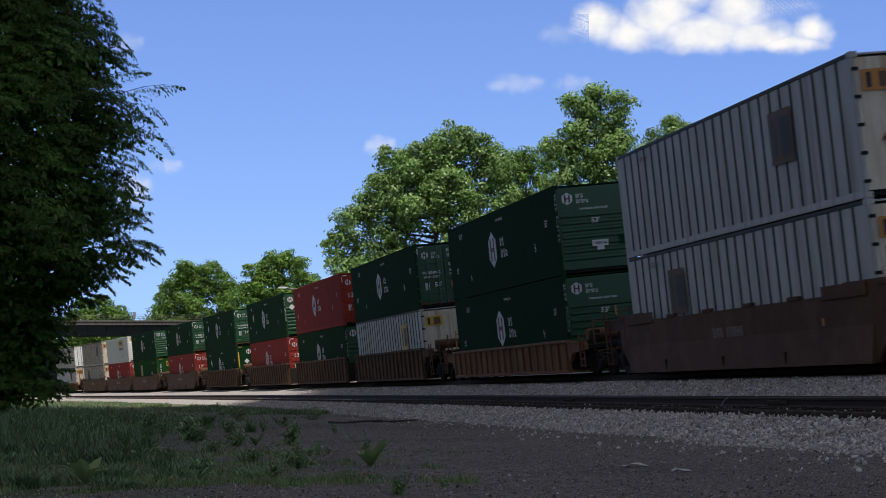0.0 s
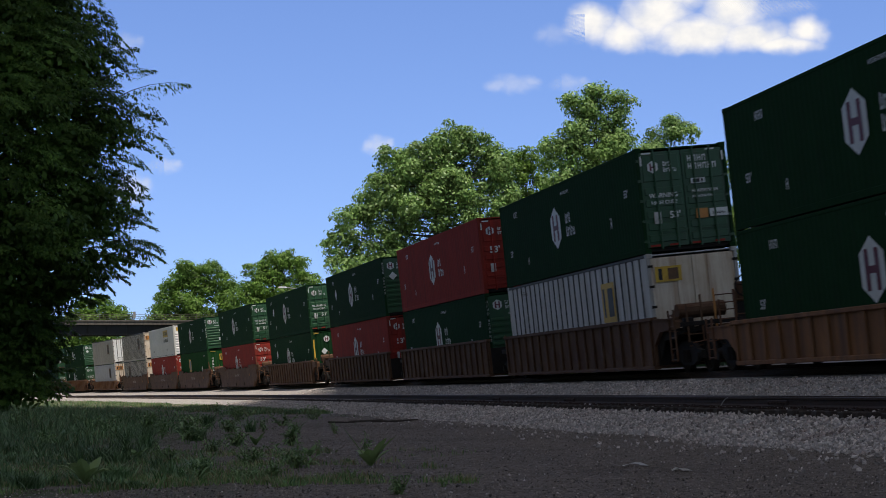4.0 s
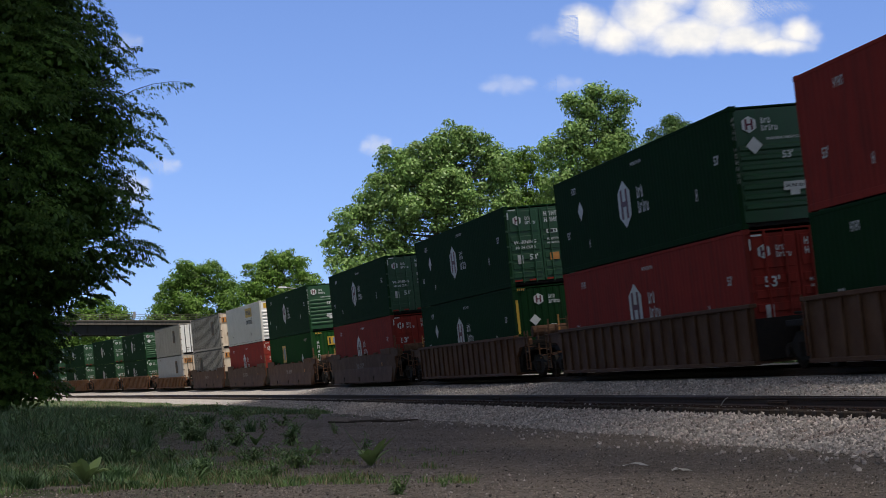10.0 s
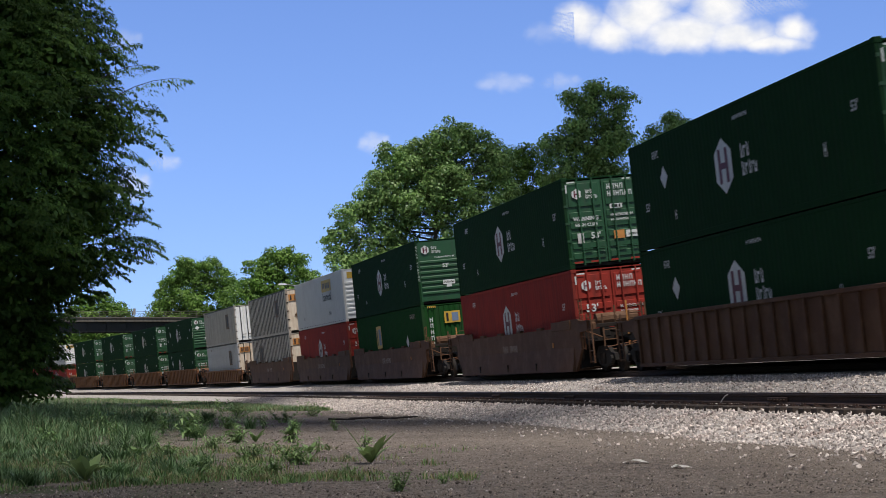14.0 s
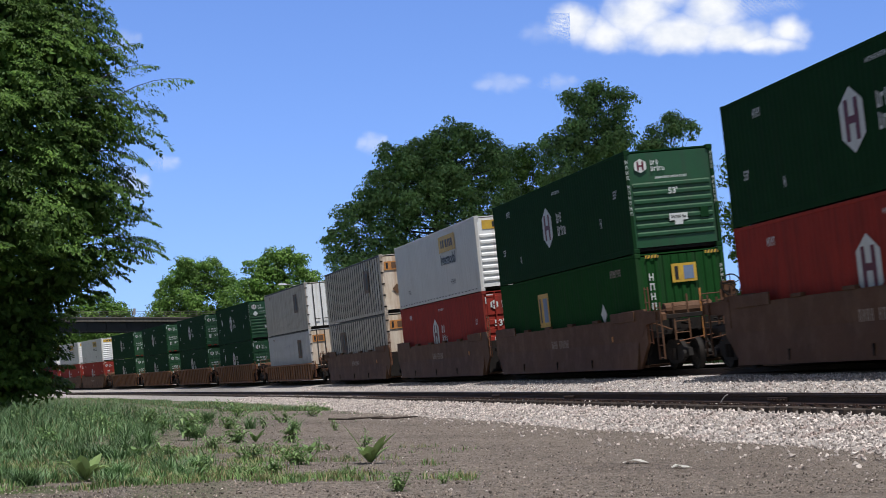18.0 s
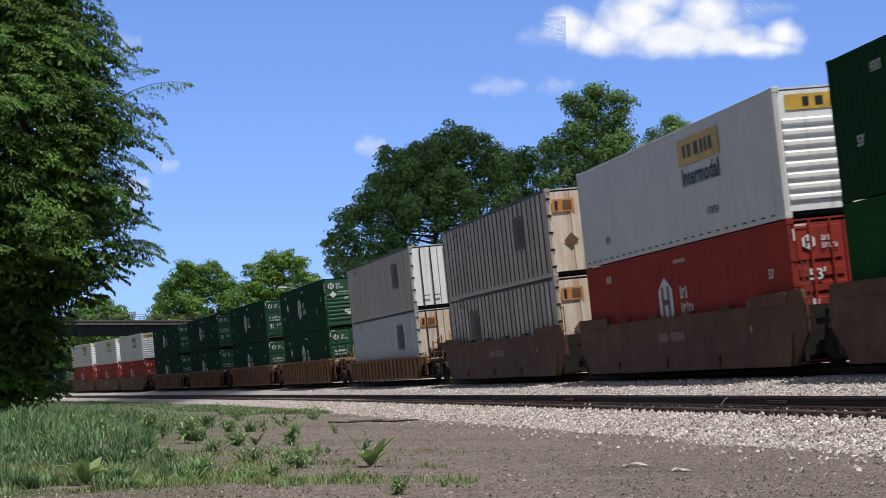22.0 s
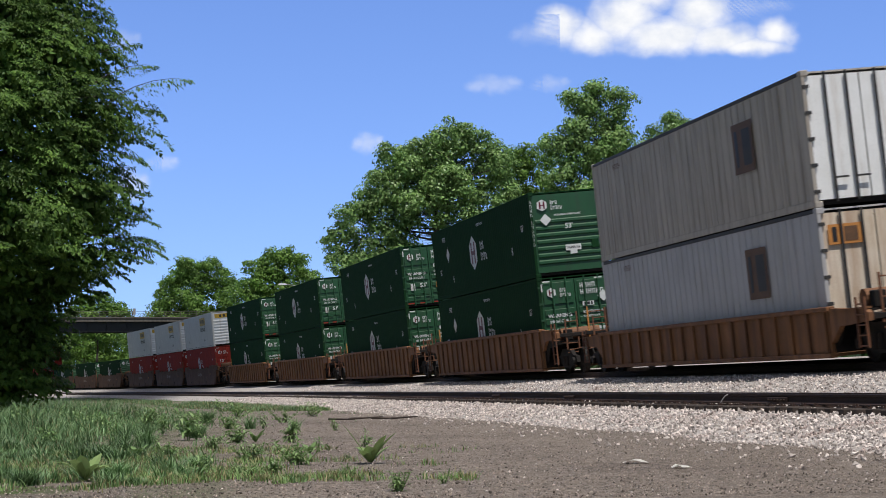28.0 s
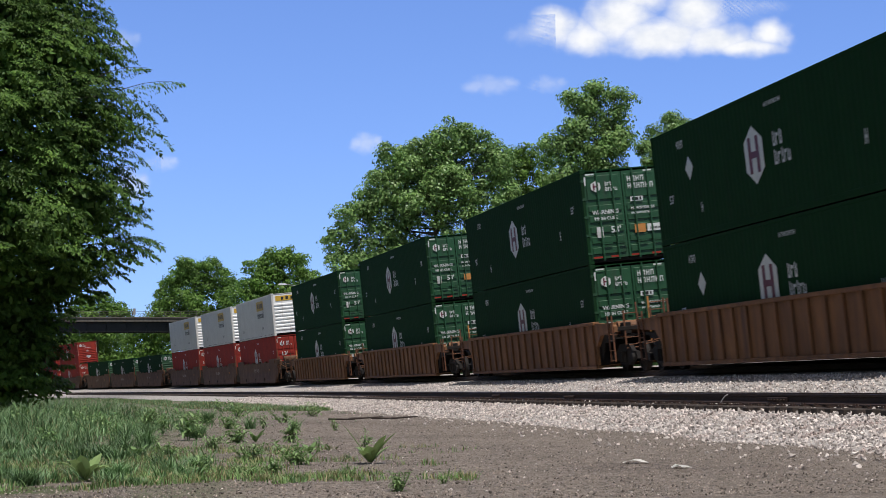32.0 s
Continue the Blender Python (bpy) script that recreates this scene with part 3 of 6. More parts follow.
def white_box():
    c = container("white smooth-sided container with a yellow sign plate")
    frame_of(c, WHITE, 0.12)
    for sgn in (-1, 1):
        part("side_wall", corrugated(bmesh.new(), -CL + .1, CL - .1, sgn * (CW - 0.008), 0.17, CH - 0.1, 0.31, 0.005, sgn, 0.3), WHITE, c)
    back_end(c, WHITE)
    y = mark("sign_plate", c, flat(YELLOW, (-1.5, 1.5, -.33, .33)), on_side(3.0, 2.25), "yellow sign plate")
    mark("sign_lettering", y, flat(BLACK, (-1.1, -.9, -.16, .16), (-.75, -.5, -.16, .16), (-.25, .05, -.16, .16), (.2, .4, -.16, .16), (.5, .7, -.16, .16), (.8, 1.05, -.16, .16)), Matrix.Translation((0, 0, 0.006)))
    mark("sign_lettering", c, letters("Intermodal", 0.62, BLACK), on_side(3.0, 1.6))
    number_bars(c, on_side(3.2, 0.55), 5, 0.12, 0.2, BLACK)
    number_bars(c, on_side(-5.6, 0.55), 3, 0.12, 0.2, BLACK)
    for i in range(26):
        mark("reflector", c, flat(SEAM, (-.12, .12, -.02, .02)), on_side(-7.6 + i * 0.6, 0.13))
    louvred_front(c, BRIGHT, 0.35, 2.25, 8)
    mark("sign_plate", c, flat(YELLOW, (-1.0, 1.0, -.17, .17)), on_end(0, 2.52, -0.03), "yellow sign plate")
    mark("sign_lettering", c, flat(BLACK, (-.6, -.45, -.1, .1), (-.3, -.12, -.1, .1), (.05, .25, -.1, .1), (.35, .5, -.1, .1)), on_end(0, 2.52, -0.024))
    return c


# ---- the train: well cars ----
def wheel_mesh():
    bm = bmesh.new()
    seg = 24
    prof = ((0.0, 0.08), (0.10, 0.08), (0.13, 0.035), (0.33, 0.03), (0.37, 0.06), (0.42, 0.06), (0.425, -0.05), (0.45, -0.075), (0.38, -0.08), (0.35, -0.03), (0.12, -0.03), (0.0, -0.08))
    rings = []
    for r, y in prof:
        rings.append([bm.verts.new((r * math.cos(math.tau * i / seg), y, r * math.sin(math.tau * i / seg))) for i in range(seg)] if r else [bm.verts.new((0, y, 0))])
    for a, b in zip(rings, rings[1:]):
        for i in range(seg):
            j = (i + 1) % seg
            if len(a) == 1:
                bm.faces.new((a[0], b[i], b[j]))
            elif len(b) == 1:
                bm.faces.new((a[i], b[0], a[j]))
            else:
                bm.faces.new((a[i], b[i], b[j], a[j]))
    for i in range(5):
        an = math.tau * i / 5
        box(bm, 0.2 * math.cos(an) - .03, 0.2 * math.cos(an) + .03, 0.03, 0.05, 0.2 * math.sin(an) - .03, 0.2 * math.sin(an) + .03)
    bmesh.ops.recalc_face_normals(bm, faces=bm.faces)
    me = bpy.data.meshes.new("wheel")
    bm.to_mesh(me)
    bm.free()
    me.materials.append(IRON)
    return me


WHEEL = wheel_mesh()


def truck(car, x):
    """A two-axle truck under a car: side frames, bolster, springs, four wheels with axle caps."""
    bm = bmesh.new()
    box(bm, x - .2, x + .2, -1.0, 1.0, 0.45, 0.75, bevel=0.03)
    t = part("truck_bolster", bm, IRON, car, "dark cast-iron truck")
    for sgn in (-1, 1):
        y = sgn * 1.0
        pts = [(-1.15, .38), (-1.1, .58), (-.75, .62), (-.45, .82), (.45, .82), (.75, .62), (1.1, .58), (1.15, .38), (.75, .36), (.35, .2), (-.35, .2), (-.75, .36)]
        part("side_frame", extrude_xz(bmesh.new(), [(x + a, b) for a, b in pts], y - .06, y + .06), IRON, t)
        for k in (-.12, .12):
            part("spring", tube(bmesh.new(), (x + k, y + sgn * .08, .28), (x + k, y + sgn * .08, .6), .07, 8), IRON, t)
        for ax in (-.89, .89):
            w = part("wheel", WHEEL, None, t)
            w.matrix_local = Matrix.Translation((x + ax, sgn * 0.755, 0.42)) @ (Matrix.Rotation(math.pi, 4, "Z") if sgn < 0 else Matrix())
            part("axle_cap", tube(bmesh.new(), (x + ax, y + sgn * .05, .42), (x + ax, y + sgn * .15, .42), .12, 10), IRON, t)
    for ax in (-.89, .89):
        part("axle", tube(bmesh.new(), (x + ax, -.8, .42), (x + ax, .8, .42), .08, 8), IRON, t)


def rungs(bm, x, y, z0, z1, w, n):
    for k in range(n):
        z = z0 + (z1 - z0) * k / (n - 1)
        tube(bm, (x, y - w / 2, z), (x, y + w / 2, z), 0.014, 5)
    for s in (-1, 1):
        box(bm, x - .02, x + .02, y + s * w / 2 - .02, y + s * w / 2 + .02, z0 - .1, z1 + .1)
    return bm


def end_platform(car, x, sgn, paint, brake, top):
    """The gear at a coupled end: sill beams over the truck, ladders, posts, brake wheel, tank, coupler and hoses."""
    at = lambda d: x + sgn * d
    span = lambda d0, d1: sorted((at(d0), at(d1)))
    tan = paint is WELLTAN
    gear = RUST if tan else paint
    part("draft_sill", boxm(*span(0, 2.9), -.28, .28, .72, 1.05, bevel=0.02), IRON, car)
    part("coupler", extrude_xz(bmesh.new(), [(at(p), q) for p, q in ((2.8, .78), (3.3, .74), (3.45, .8), (3.5, .92), (3.35, 1.02), (2.8, .98))], -.12, .12), IRON, car, "cast-iron coupler")
    for y in (-1, 1):
        ya = sorted((y * 1.36, y * 1.47))
        pts = [(at(0), top - .04), (at(1.75), top - .12), (at(1.9), top - .2), (at(1.9), top - .36), (at(.5), top - .42), (at(0), top - .75)]
        part("end_beam", extrude_xz(bmesh.new(), pts, *ya), paint, car)
        part("beam_flange", boxm(*span(0, 1.8), *sorted((y * 1.33, y * 1.5)), top - .12, top - .08), paint, car)
        # the hanging side ladder
        bm = bmesh.new()
        for d in (1.42, 1.84):
            box(bm, *span(d - .022, d + .022), *sorted((y * 1.47, y * 1.51)), .34, top + .12)
        for k in range(5):
            z = .38 + k * (top - .4) / 4
            tube(bm, (at(1.42), y * 1.49, z), (at(1.84), y * 1.49, z), .016, 5)
        part("ladder", bm, gear, car, "narrow steel side ladder")
        # a post and a cross brace down to the platform
        part("brace", tube(bmesh.new(), (at(.55), y * 1.3, top - .4), (at(1.5), y * .9, 1.0), .028, 6), gear, car)
    part("cross_beam", boxm(*span(1.72, 1.86), -1.36, 1.36, top - .34, top - .22, bevel=.012), IRON, car)
    bm = boxm(*span(.05, 1.1), -1.33, 1.33, 1.06, 1.1)
    for k in range(9):
        box(bm, *span(1.15 + .07 * k, 1.19 + .07 * k), -1.33, 1.33, 1.06, 1.1)
    for y in (-1.3, -.45, .45, 1.3):
        box(bm, *span(1.12, 1.78), y - .02, y + .02, 1.02, 1.06)
    part("grating", bm, IRON, car, "dark steel deck and crossover grating")
    # Side plates added to keep light off the wheels.
    for y in (-1, 1):
        part("wheel_guard", extrude_xz(bmesh.new(), [(at(p), q) for p, q in ((0, 1.06), (1.4, 1.06), (1.3, .92), (.45, .9), (.2, .55), (0, .4))], *sorted((y * 1.3, y * 1.34))), IRON, car)
    xe = at(1.82)
    for k, (y, z1) in enumerate(((-1.12, 1.78), (-.72, 2.0), (-.34, 2.12), (.24, 2.02), (.9, 1.86))):
        part("post", boxm(xe - .022, xe + .022, y - .022, y + .022, .8, z1), ORANGE if k == 2 and brake else gear, car)
    for y0, y1, zs in ((-1.12, -.72, (.7, 1.0, 1.3, 1.7)), (-.34, .24, (.78, 1.18, 1.55, 1.95)), (.24, .9, (1.0, 1.4, 1.78))):
        for z in zs:
            part("rung", tube(bmesh.new(), (xe, y0, z), (xe, y1, z), .017, 5), gear, car)
    for y, sag in ((-.38, .42), (.2, .34)):
        bm = bmesh.new()
        for k in range(6):
            p0 = (xe + sgn * (.2 + .15 * k), y + .02 * k, .84 - sag * math.sin(math.pi * k / 6))
            p1 = (xe + sgn * (.2 + .15 * (k + 1)), y + .02 * (k + 1), .84 - sag * math.sin(math.pi * (k + 1) / 6))
            tube(bm, p0, p1, .03, 6)
        part("brake_hose", bm, IRON, car)
    part("hose_coupling", tube(bmesh.new(), (xe + sgn * .6, -.36, .4), (xe + sgn * .72, -.34, .47), .05, 8), STEEL, car, "shiny hose coupling")
    part("cut_lever", tube(bmesh.new(), (xe + sgn * .5, -1.2, .78), (xe + sgn * .6, -.1, .9), .016, 5), RUST, car)
    for y, z in ((-.55, 1.2), (.62, 1.18)):
        bm = tube(bmesh.new(), (at(.1), y, z + .1), (at(1.0), y + .15, z), .03, 6)
        tube(bm, (at(1.0), y + .15, z), (at(1.7), y - .1, z + .05), .03, 6)
        part("air_pipe", bm, IRON, car)
    if brake:
        part("air_tank", tube(bmesh.new(), (at(.75), -1.02, 1.62 if not tan else 1.3), (at(.75), .3, 1.62 if not tan else 1.3), .2, 14), paint, car, "brown cylindrical air tank")
        for y in (-.8, .05):
            part("tank_bracket", boxm(*span(.68, .82), y - .03, y + .03, 1.05, 1.45 if not tan else 1.15), IRON, car)
        part("valve_box", boxm(*span(.95, 1.2), -.98, -.72, 1.1, 1.45, bevel=.02), IRON, car)
        bm = bmesh.new()
        zw = 2.12 if not tan else 1.9
        for k in range(16):
            p, q = math.tau * k / 16, math.tau * (k + 1) / 16
            tube(bm, (xe, .56 + .28 * math.cos(p), zw + .28 * math.sin(p)), (xe, .56 + .28 * math.cos(q), zw + .28 * math.sin(q)), .02, 5, caps=False)
        for k in range(5):
            p = math.tau * k / 5 + .4
            tube(bm, (xe, .56, zw), (xe, .56 + .28 * math.cos(p), zw + .28 * math.sin(p)), .013, 5)
        part("brake_wheel", bm, IRON, car)
        part("brake_housing", boxm(*span(1.5, 1.74), .36, .72, zw - .4, zw + .12, bevel=.03), gear, car)
        part("brake_mount", boxm(*span(1.56, 1.7), .3, .8, 1.05, zw - .4), IRON, car)


def well_car(kind, paint, front, rear, label):
    """front, rear: 'coupler' or 'joint' (a truck shared with the next unit) or 'none' (that unit carries the truck)."""
    c = tagged(new("well_car"), label, "well car", "well cars of the train")
    h = 8.45
    top, bot = {"ribbed": (1.55, .15), "low_ribbed": (1.22, .17), "smooth": (1.72, .1)}[kind]
    ribbed = kind != "smooth"
    for sgn in (-1, 1):
        y0, y1 = sorted((sgn * 1.38, sgn * 1.46))
        if ribbed:
            part("side_sill", boxm(-h, h, y0, y1, bot + .1, top - .1), paint, c)
            part("top_chord", boxm(-h - .1, h + .1, *sorted((sgn * 1.34, sgn * 1.53)), top - .1, top, bevel=.015), paint, c)
            part("bottom_chord", boxm(-h, h, *sorted((sgn * 1.34, sgn * 1.52)), bot, bot + .1, bevel=.015), paint, c)
            for i in range(19):
                x = -h + .15 + (2 * h - .3) * i / 18
                part("side_rib", boxm(x - .05, x + .05, *sorted((sgn * 1.46, sgn * 1.525)), bot + .1, top - .1, bevel=.012), paint, c)
        else:
            pts = [(-h - .5, top - .35), (-h - .5, .8), (-h + .35, bot), (h - .35, bot), (h + .5, .8), (h + .5, top - .35), (h + .4, top), (h - 1.6, top), (h - 1.8, top - .22), (-h + 1.8, top - .22), (-h + 1.6, top), (-h - .4, top)]
            part("side_sill", extrude_xz(bmesh.new(), pts, y0, y1), paint, c)
            bm = bmesh.new()
            a = [bm.verts.new((x, sgn * y, z)) for x, y, z in ((-h + .3, 1.462, .85), (h - .3, 1.462, .85), (h - .4, 1.56, bot), (-h + .4, 1.56, bot), (-h + .4, 1.4, bot - .01), (h - .4, 1.4, bot - .01))]
            for f in ((0, 3, 2, 1), (3, 4, 5, 2), (0, 4, 3), (1, 2, 5)):
                bm.faces.new([a[i] for i in (f if sgn < 0 else f[::-1])])
            part("lower_skirt", bm, paint, c)
            for x in (-4.2, -1.4, 1.4, 4.2):
                part("guide_tab", boxm(x - .3, x + .3, *sorted((sgn * 1.38, sgn * 1.5)), top - .22, top - .14, bevel=.01), paint, c)
    part("well_floor", boxm(-h, h, -1.36, 1.36, bot + .02, bot + .08), paint, c)
    # Bulkheads take dark iron, not car paint, to paint in shade between cars.
    for sgn in (-1, 1):
        part("end_bulkhead", boxm(*sorted((sgn * h, sgn * (h + .06))), -1.38, 1.38, bot + .1, top - .35), IRON, c)
    bars = []
    for i in (0, 1, 2, 3, 5, 6, 7, 8, 9, 10):
        bars += [(i * .19, i * .19 + .035, 0, .24), (i * .19 + .08, i * .19 + .115, 0, .24), (i * .19 + .035, i * .19 + .08, .105 if i % 2 else .205, .14 if i % 2 else .24)]
    me = flat(WORN, *bars)
    if not ribbed:
        for x in (-6.9, 6.9):
            part("corner_pad", boxm(x - 1.1, x + 1.1, -1.5, -1.46, top - .3, top - .02, bevel=.01), paint, c)
        part("side_tag", boxm(5.64, 5.76, -1.475, -1.46, .9, 1.06), ORANGE, c, "small orange tag")
        for x in (-4.8, -.4, 3.6):
            part("drain_slot", boxm(x - .02, x + .02, -1.565, -1.5, .18, .42), IRON, c)
        bm = bmesh.new()
        for x in (h + .56, h + .86):
            tube(bm, (x, -1.43, .75), (x, -1.43, 2.3), .02, 6)
        for k in range(5):
            tube(bm, (h + .56, -1.43, .8 + .36 * k), (h + .86, -1.43, .8 + .36 * k), .015, 5)
        for z in (.85, 1.3):
            tube(bm, (h + .4, -1.43, z), (h + .58, -1.43, z), .015, 5)
        part("side_ladder", bm, RUST, c, "thin rusty steel ladder")
        ob = mark("numbering", c, me, Matrix.Translation((-1.1, -1.468, .85)) @ Matrix.Rotation(radians(90), 4, "X"), "worn pale number bars")
    for sgn, e in ((1, front), (-1, rear)):
        if e == "coupler":
            end_platform(c, sgn * (h + .06), sgn, paint, sgn > 0, top)
            truck(c, sgn * (h + 1.45))
        elif e == "joint":
            part("joint_casting", boxm(*sorted((sgn * (h + .06), sgn * (h + 1.9))), -.35, .35, .6, 1.0, bevel=.03), paint, c)
            truck(c, sgn * (h + 1.25))
            part("bearing_frame", boxm(*sorted((sgn * (h + .55), sgn * (h + 1.95))), -1.2, 1.2, .95, 1.1, bevel=.02), IRON, c)
            for y in (-.8, .8):
                part("air_pipe", tube(bmesh.new(), (sgn * (h + .1), y, 1.2), (sgn * (h + 2.3), y, 1.25), .035, 6), IRON, c)
            part("ladder", rungs(bmesh.new(), sgn * (h + .3), -1.2, .4, 1.5, .4, 5), RUST, c)
        else:
            part("joint_casting", boxm(*sorted((sgn * (h + .06), sgn * (h + .5))), -.35, .35, .6, 1.0, bevel=.03), paint, c)
    return c


# what each car is and carries, from the head of the stretch that is seen
BOX = {}


def stored(key, make):
    if key not in BOX:
        BOX[key] = [make(), False]
    ob, used = BOX[key]
    if not used:
        BOX[key][1] = True
        return ob
    return copy_thing(ob, Matrix())


def load(kind):
    g = "dark green corrugated container with white hexagon emblem"
    r = "dull red corrugated container with white hexagon emblem"
    return stored(kind, {
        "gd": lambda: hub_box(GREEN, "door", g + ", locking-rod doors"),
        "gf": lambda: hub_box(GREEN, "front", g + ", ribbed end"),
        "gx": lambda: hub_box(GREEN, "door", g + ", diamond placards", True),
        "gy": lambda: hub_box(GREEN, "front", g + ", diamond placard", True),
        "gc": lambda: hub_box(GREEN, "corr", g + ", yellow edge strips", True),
        "rd": lambda: hub_box(RED, "door", r + ", locking-rod doors"),
        "rf": lambda: hub_box(RED, "front", r + ", ribbed end"),
        "eg": emp_green,
        "sx": lambda: ribbed_box(SILVER, "pale silver sheet-and-post container with rusty cream doors", BROWNLOGO, CREAM),
        "sz": lambda: ribbed_box(SILVER, "pale silver sheet-and-post container, lower of a stack", BROWNLOGO, CREAM, logo_x=-3.9),
        "sw": lambda: ribbed_box(DIRTY, "grimy silver sheet-and-post container, lower of a stack", BROWNLOGO, CREAM, logo_x=-3.9),
        "sv": lambda: ribbed_box(DIRTY, "grimy silver sheet-and-post container with rusty cream doors", BROWNLOGO, CREAM),
        "sy": lambda: ribbed_box(SILVER, "silver sheet-and-post container with yellow logo plate", YELLOW, CREAM),
        "gr": lambda: ribbed_box(GREY, "dirty grey smooth-sided container with white doors", BROWNLOGO, BRIGHT, SEAM, 0.42, True, True),
        "pl": lambda: ribbed_box(PALE, "pale blue-grey container with rust-stained cream doors", BROWNLOGO, CREAM, SEAM, 0.42, True, True),
        "wh": white_box,
    }[kind])


def car_of(kind):
    k, paint, ends = kind[0], WELLTAN if kind[1] == "t" else WELLBROWN, kind[2:]
    e = {"c": "coupler", "j": "joint", "n": "none"}
    lab = {"lt": "faded orange-tan low-sided well car", "rt": "faded orange-tan ribbed well car", "rb": "dark brown ribbed well car", "sb": "rusty brown smooth-sided well car", "st": "faded tan smooth-sided well car"}[kind[:2]]
    lab += {"cc": " with ladders at both ends", "cj": ", leading unit of an articulated set", "nj": ", middle unit of an articulated set", "nc": ", trailing unit of an articulated set"}[ends]
    return stored("car" + kind, lambda: well_car({"r": "ribbed", "l": "low_ribbed", "s": "smooth"}[k], paint, e[ends[0]], e[ends[1]], lab))


# leading end of the load at the start, car, lower load, upper load
TRAIN = [(0.0, "sbcc", "sz", "sx"), (-23.25, "ltcc", "gf", "gf"), (-46.44, "rbcj", "sy", "gd"), (-66.20, "rbnj", "gf", "rd"), (-86.37, "rbnc", "rd", "gy"),
         (-109.44, "rbcc", "gc", "gx"), (-132.80, "sbcc", "rd", "gd"), (-156.91, "sbcj", "eg", "gf"), (-176.15, "sbnj", "rd", "wh"), (-196.17, "sbnc", "sw", "sv"),
         (-219.55, "ltcc", "pl", "gr"), (-243.45, "rtcc", "gx", "gy"), (-266.67, "rtcc", "gd", "gd"), (-290.61, "rtcc", "gd", "gd"), (-313.46, "rtcc", "gd", "gd"),
         (-338.06, "sbcj", "rd", "wh"), (-357.34, "sbnj", "rd", "wh"), (-377.00, "sbnc", "rd", "wh"),
         (-400.5, "sbcj", "gf", None), (-420.0, "sbnj", "gf", None), (-439.5, "sbnc", "gf", None), (-463.0, "sbcj", "rd", "rf"), (-482.5, "sbnj", "rd", "rf")]


def run(t):
    """How far the train has come at t seconds."""
    return 8.05 * t - 0.0107 * t * t


# how far the wind pushes the boughs back
GUSTS = [(0, 1.0), (1, .9), (2, .75), (3, .5), (6, .28), (7.5, .17), (9, .1), (11, 0), (13, 0), (15, .1), (17, .04), (19, -.06), (21, .05), (24, .05), (28, .05), (30, .12), (31, .55), (32, 1.0)]

MOVING = []
for front, car, low, high in TRAIN:
    s = front - CL
    MOVING.append((car_of(car), s, 0.0))
    if low:
        MOVING.append((load(low), s, 0.39))
    if high:
        MOVING.append((load(high), s, 3.27))


def motions():
    """The train rolls by, each car and each load along the curve."""
    for i, (ob, s, z) in enumerate(MOVING):
        walk(ob, [(t, on_track(s + run(t)) @ Matrix.Translation((0, 0, z))) for t in range(0, 33)])
    # the trackside wheels of the cars that pass close by roll with the train
    steps = [k / 15 for k in range(0, 481)]
    for ob, s, z in MOVING:
        if z == 0.0 and s > -300:
            for w in ob.children_recursive:
                if w.name.startswith("wheel") and w.matrix_local.translation.y < 0:
                    base = w.matrix_basis.copy()
                    walk(w, [(t, base @ Matrix.Rotation(-run(t) / 0.42, 4, "Y")) for t in steps])
    for ob, shade in OVERHEAD:
        walk(ob, [(0, overhead_at(shade, 0)), (32, overhead_at(shade, 32))])
    for item in BRIDGE_CARS:
        walk(item[0], drive(item))
    for ob, root, give in BOUGHS:
        walk(ob, [(t, Matrix.Translation(root + Vector((-.42 * g * give, .1 * g, -.03 * g))) @ Matrix.Rotation(.16 * g * give, 4, "Z")) for t, g in GUSTS])
    for ob, a, b in DRIFT:
        walk(ob, [(0, Matrix.Translation(a)), (32, Matrix.Translation(b))])


# ---- ground ----
def grid_mesh(name, xs, ys, zf, material):
    verts = [(x, y, zf(x, y)) for y in ys for x in xs]
    n = len(xs)
    faces = [(j * n + i, j * n + i + 1, (j + 1) * n + i + 1, (j + 1) * n + i) for j in range(len(ys) - 1) for i in range(n - 1)]
    me = bpy.data.meshes.new(name)
    me.from_pydata(verts, [], faces)
    me.materials.append(material)
    me.shade_smooth()
    return new(name, me)


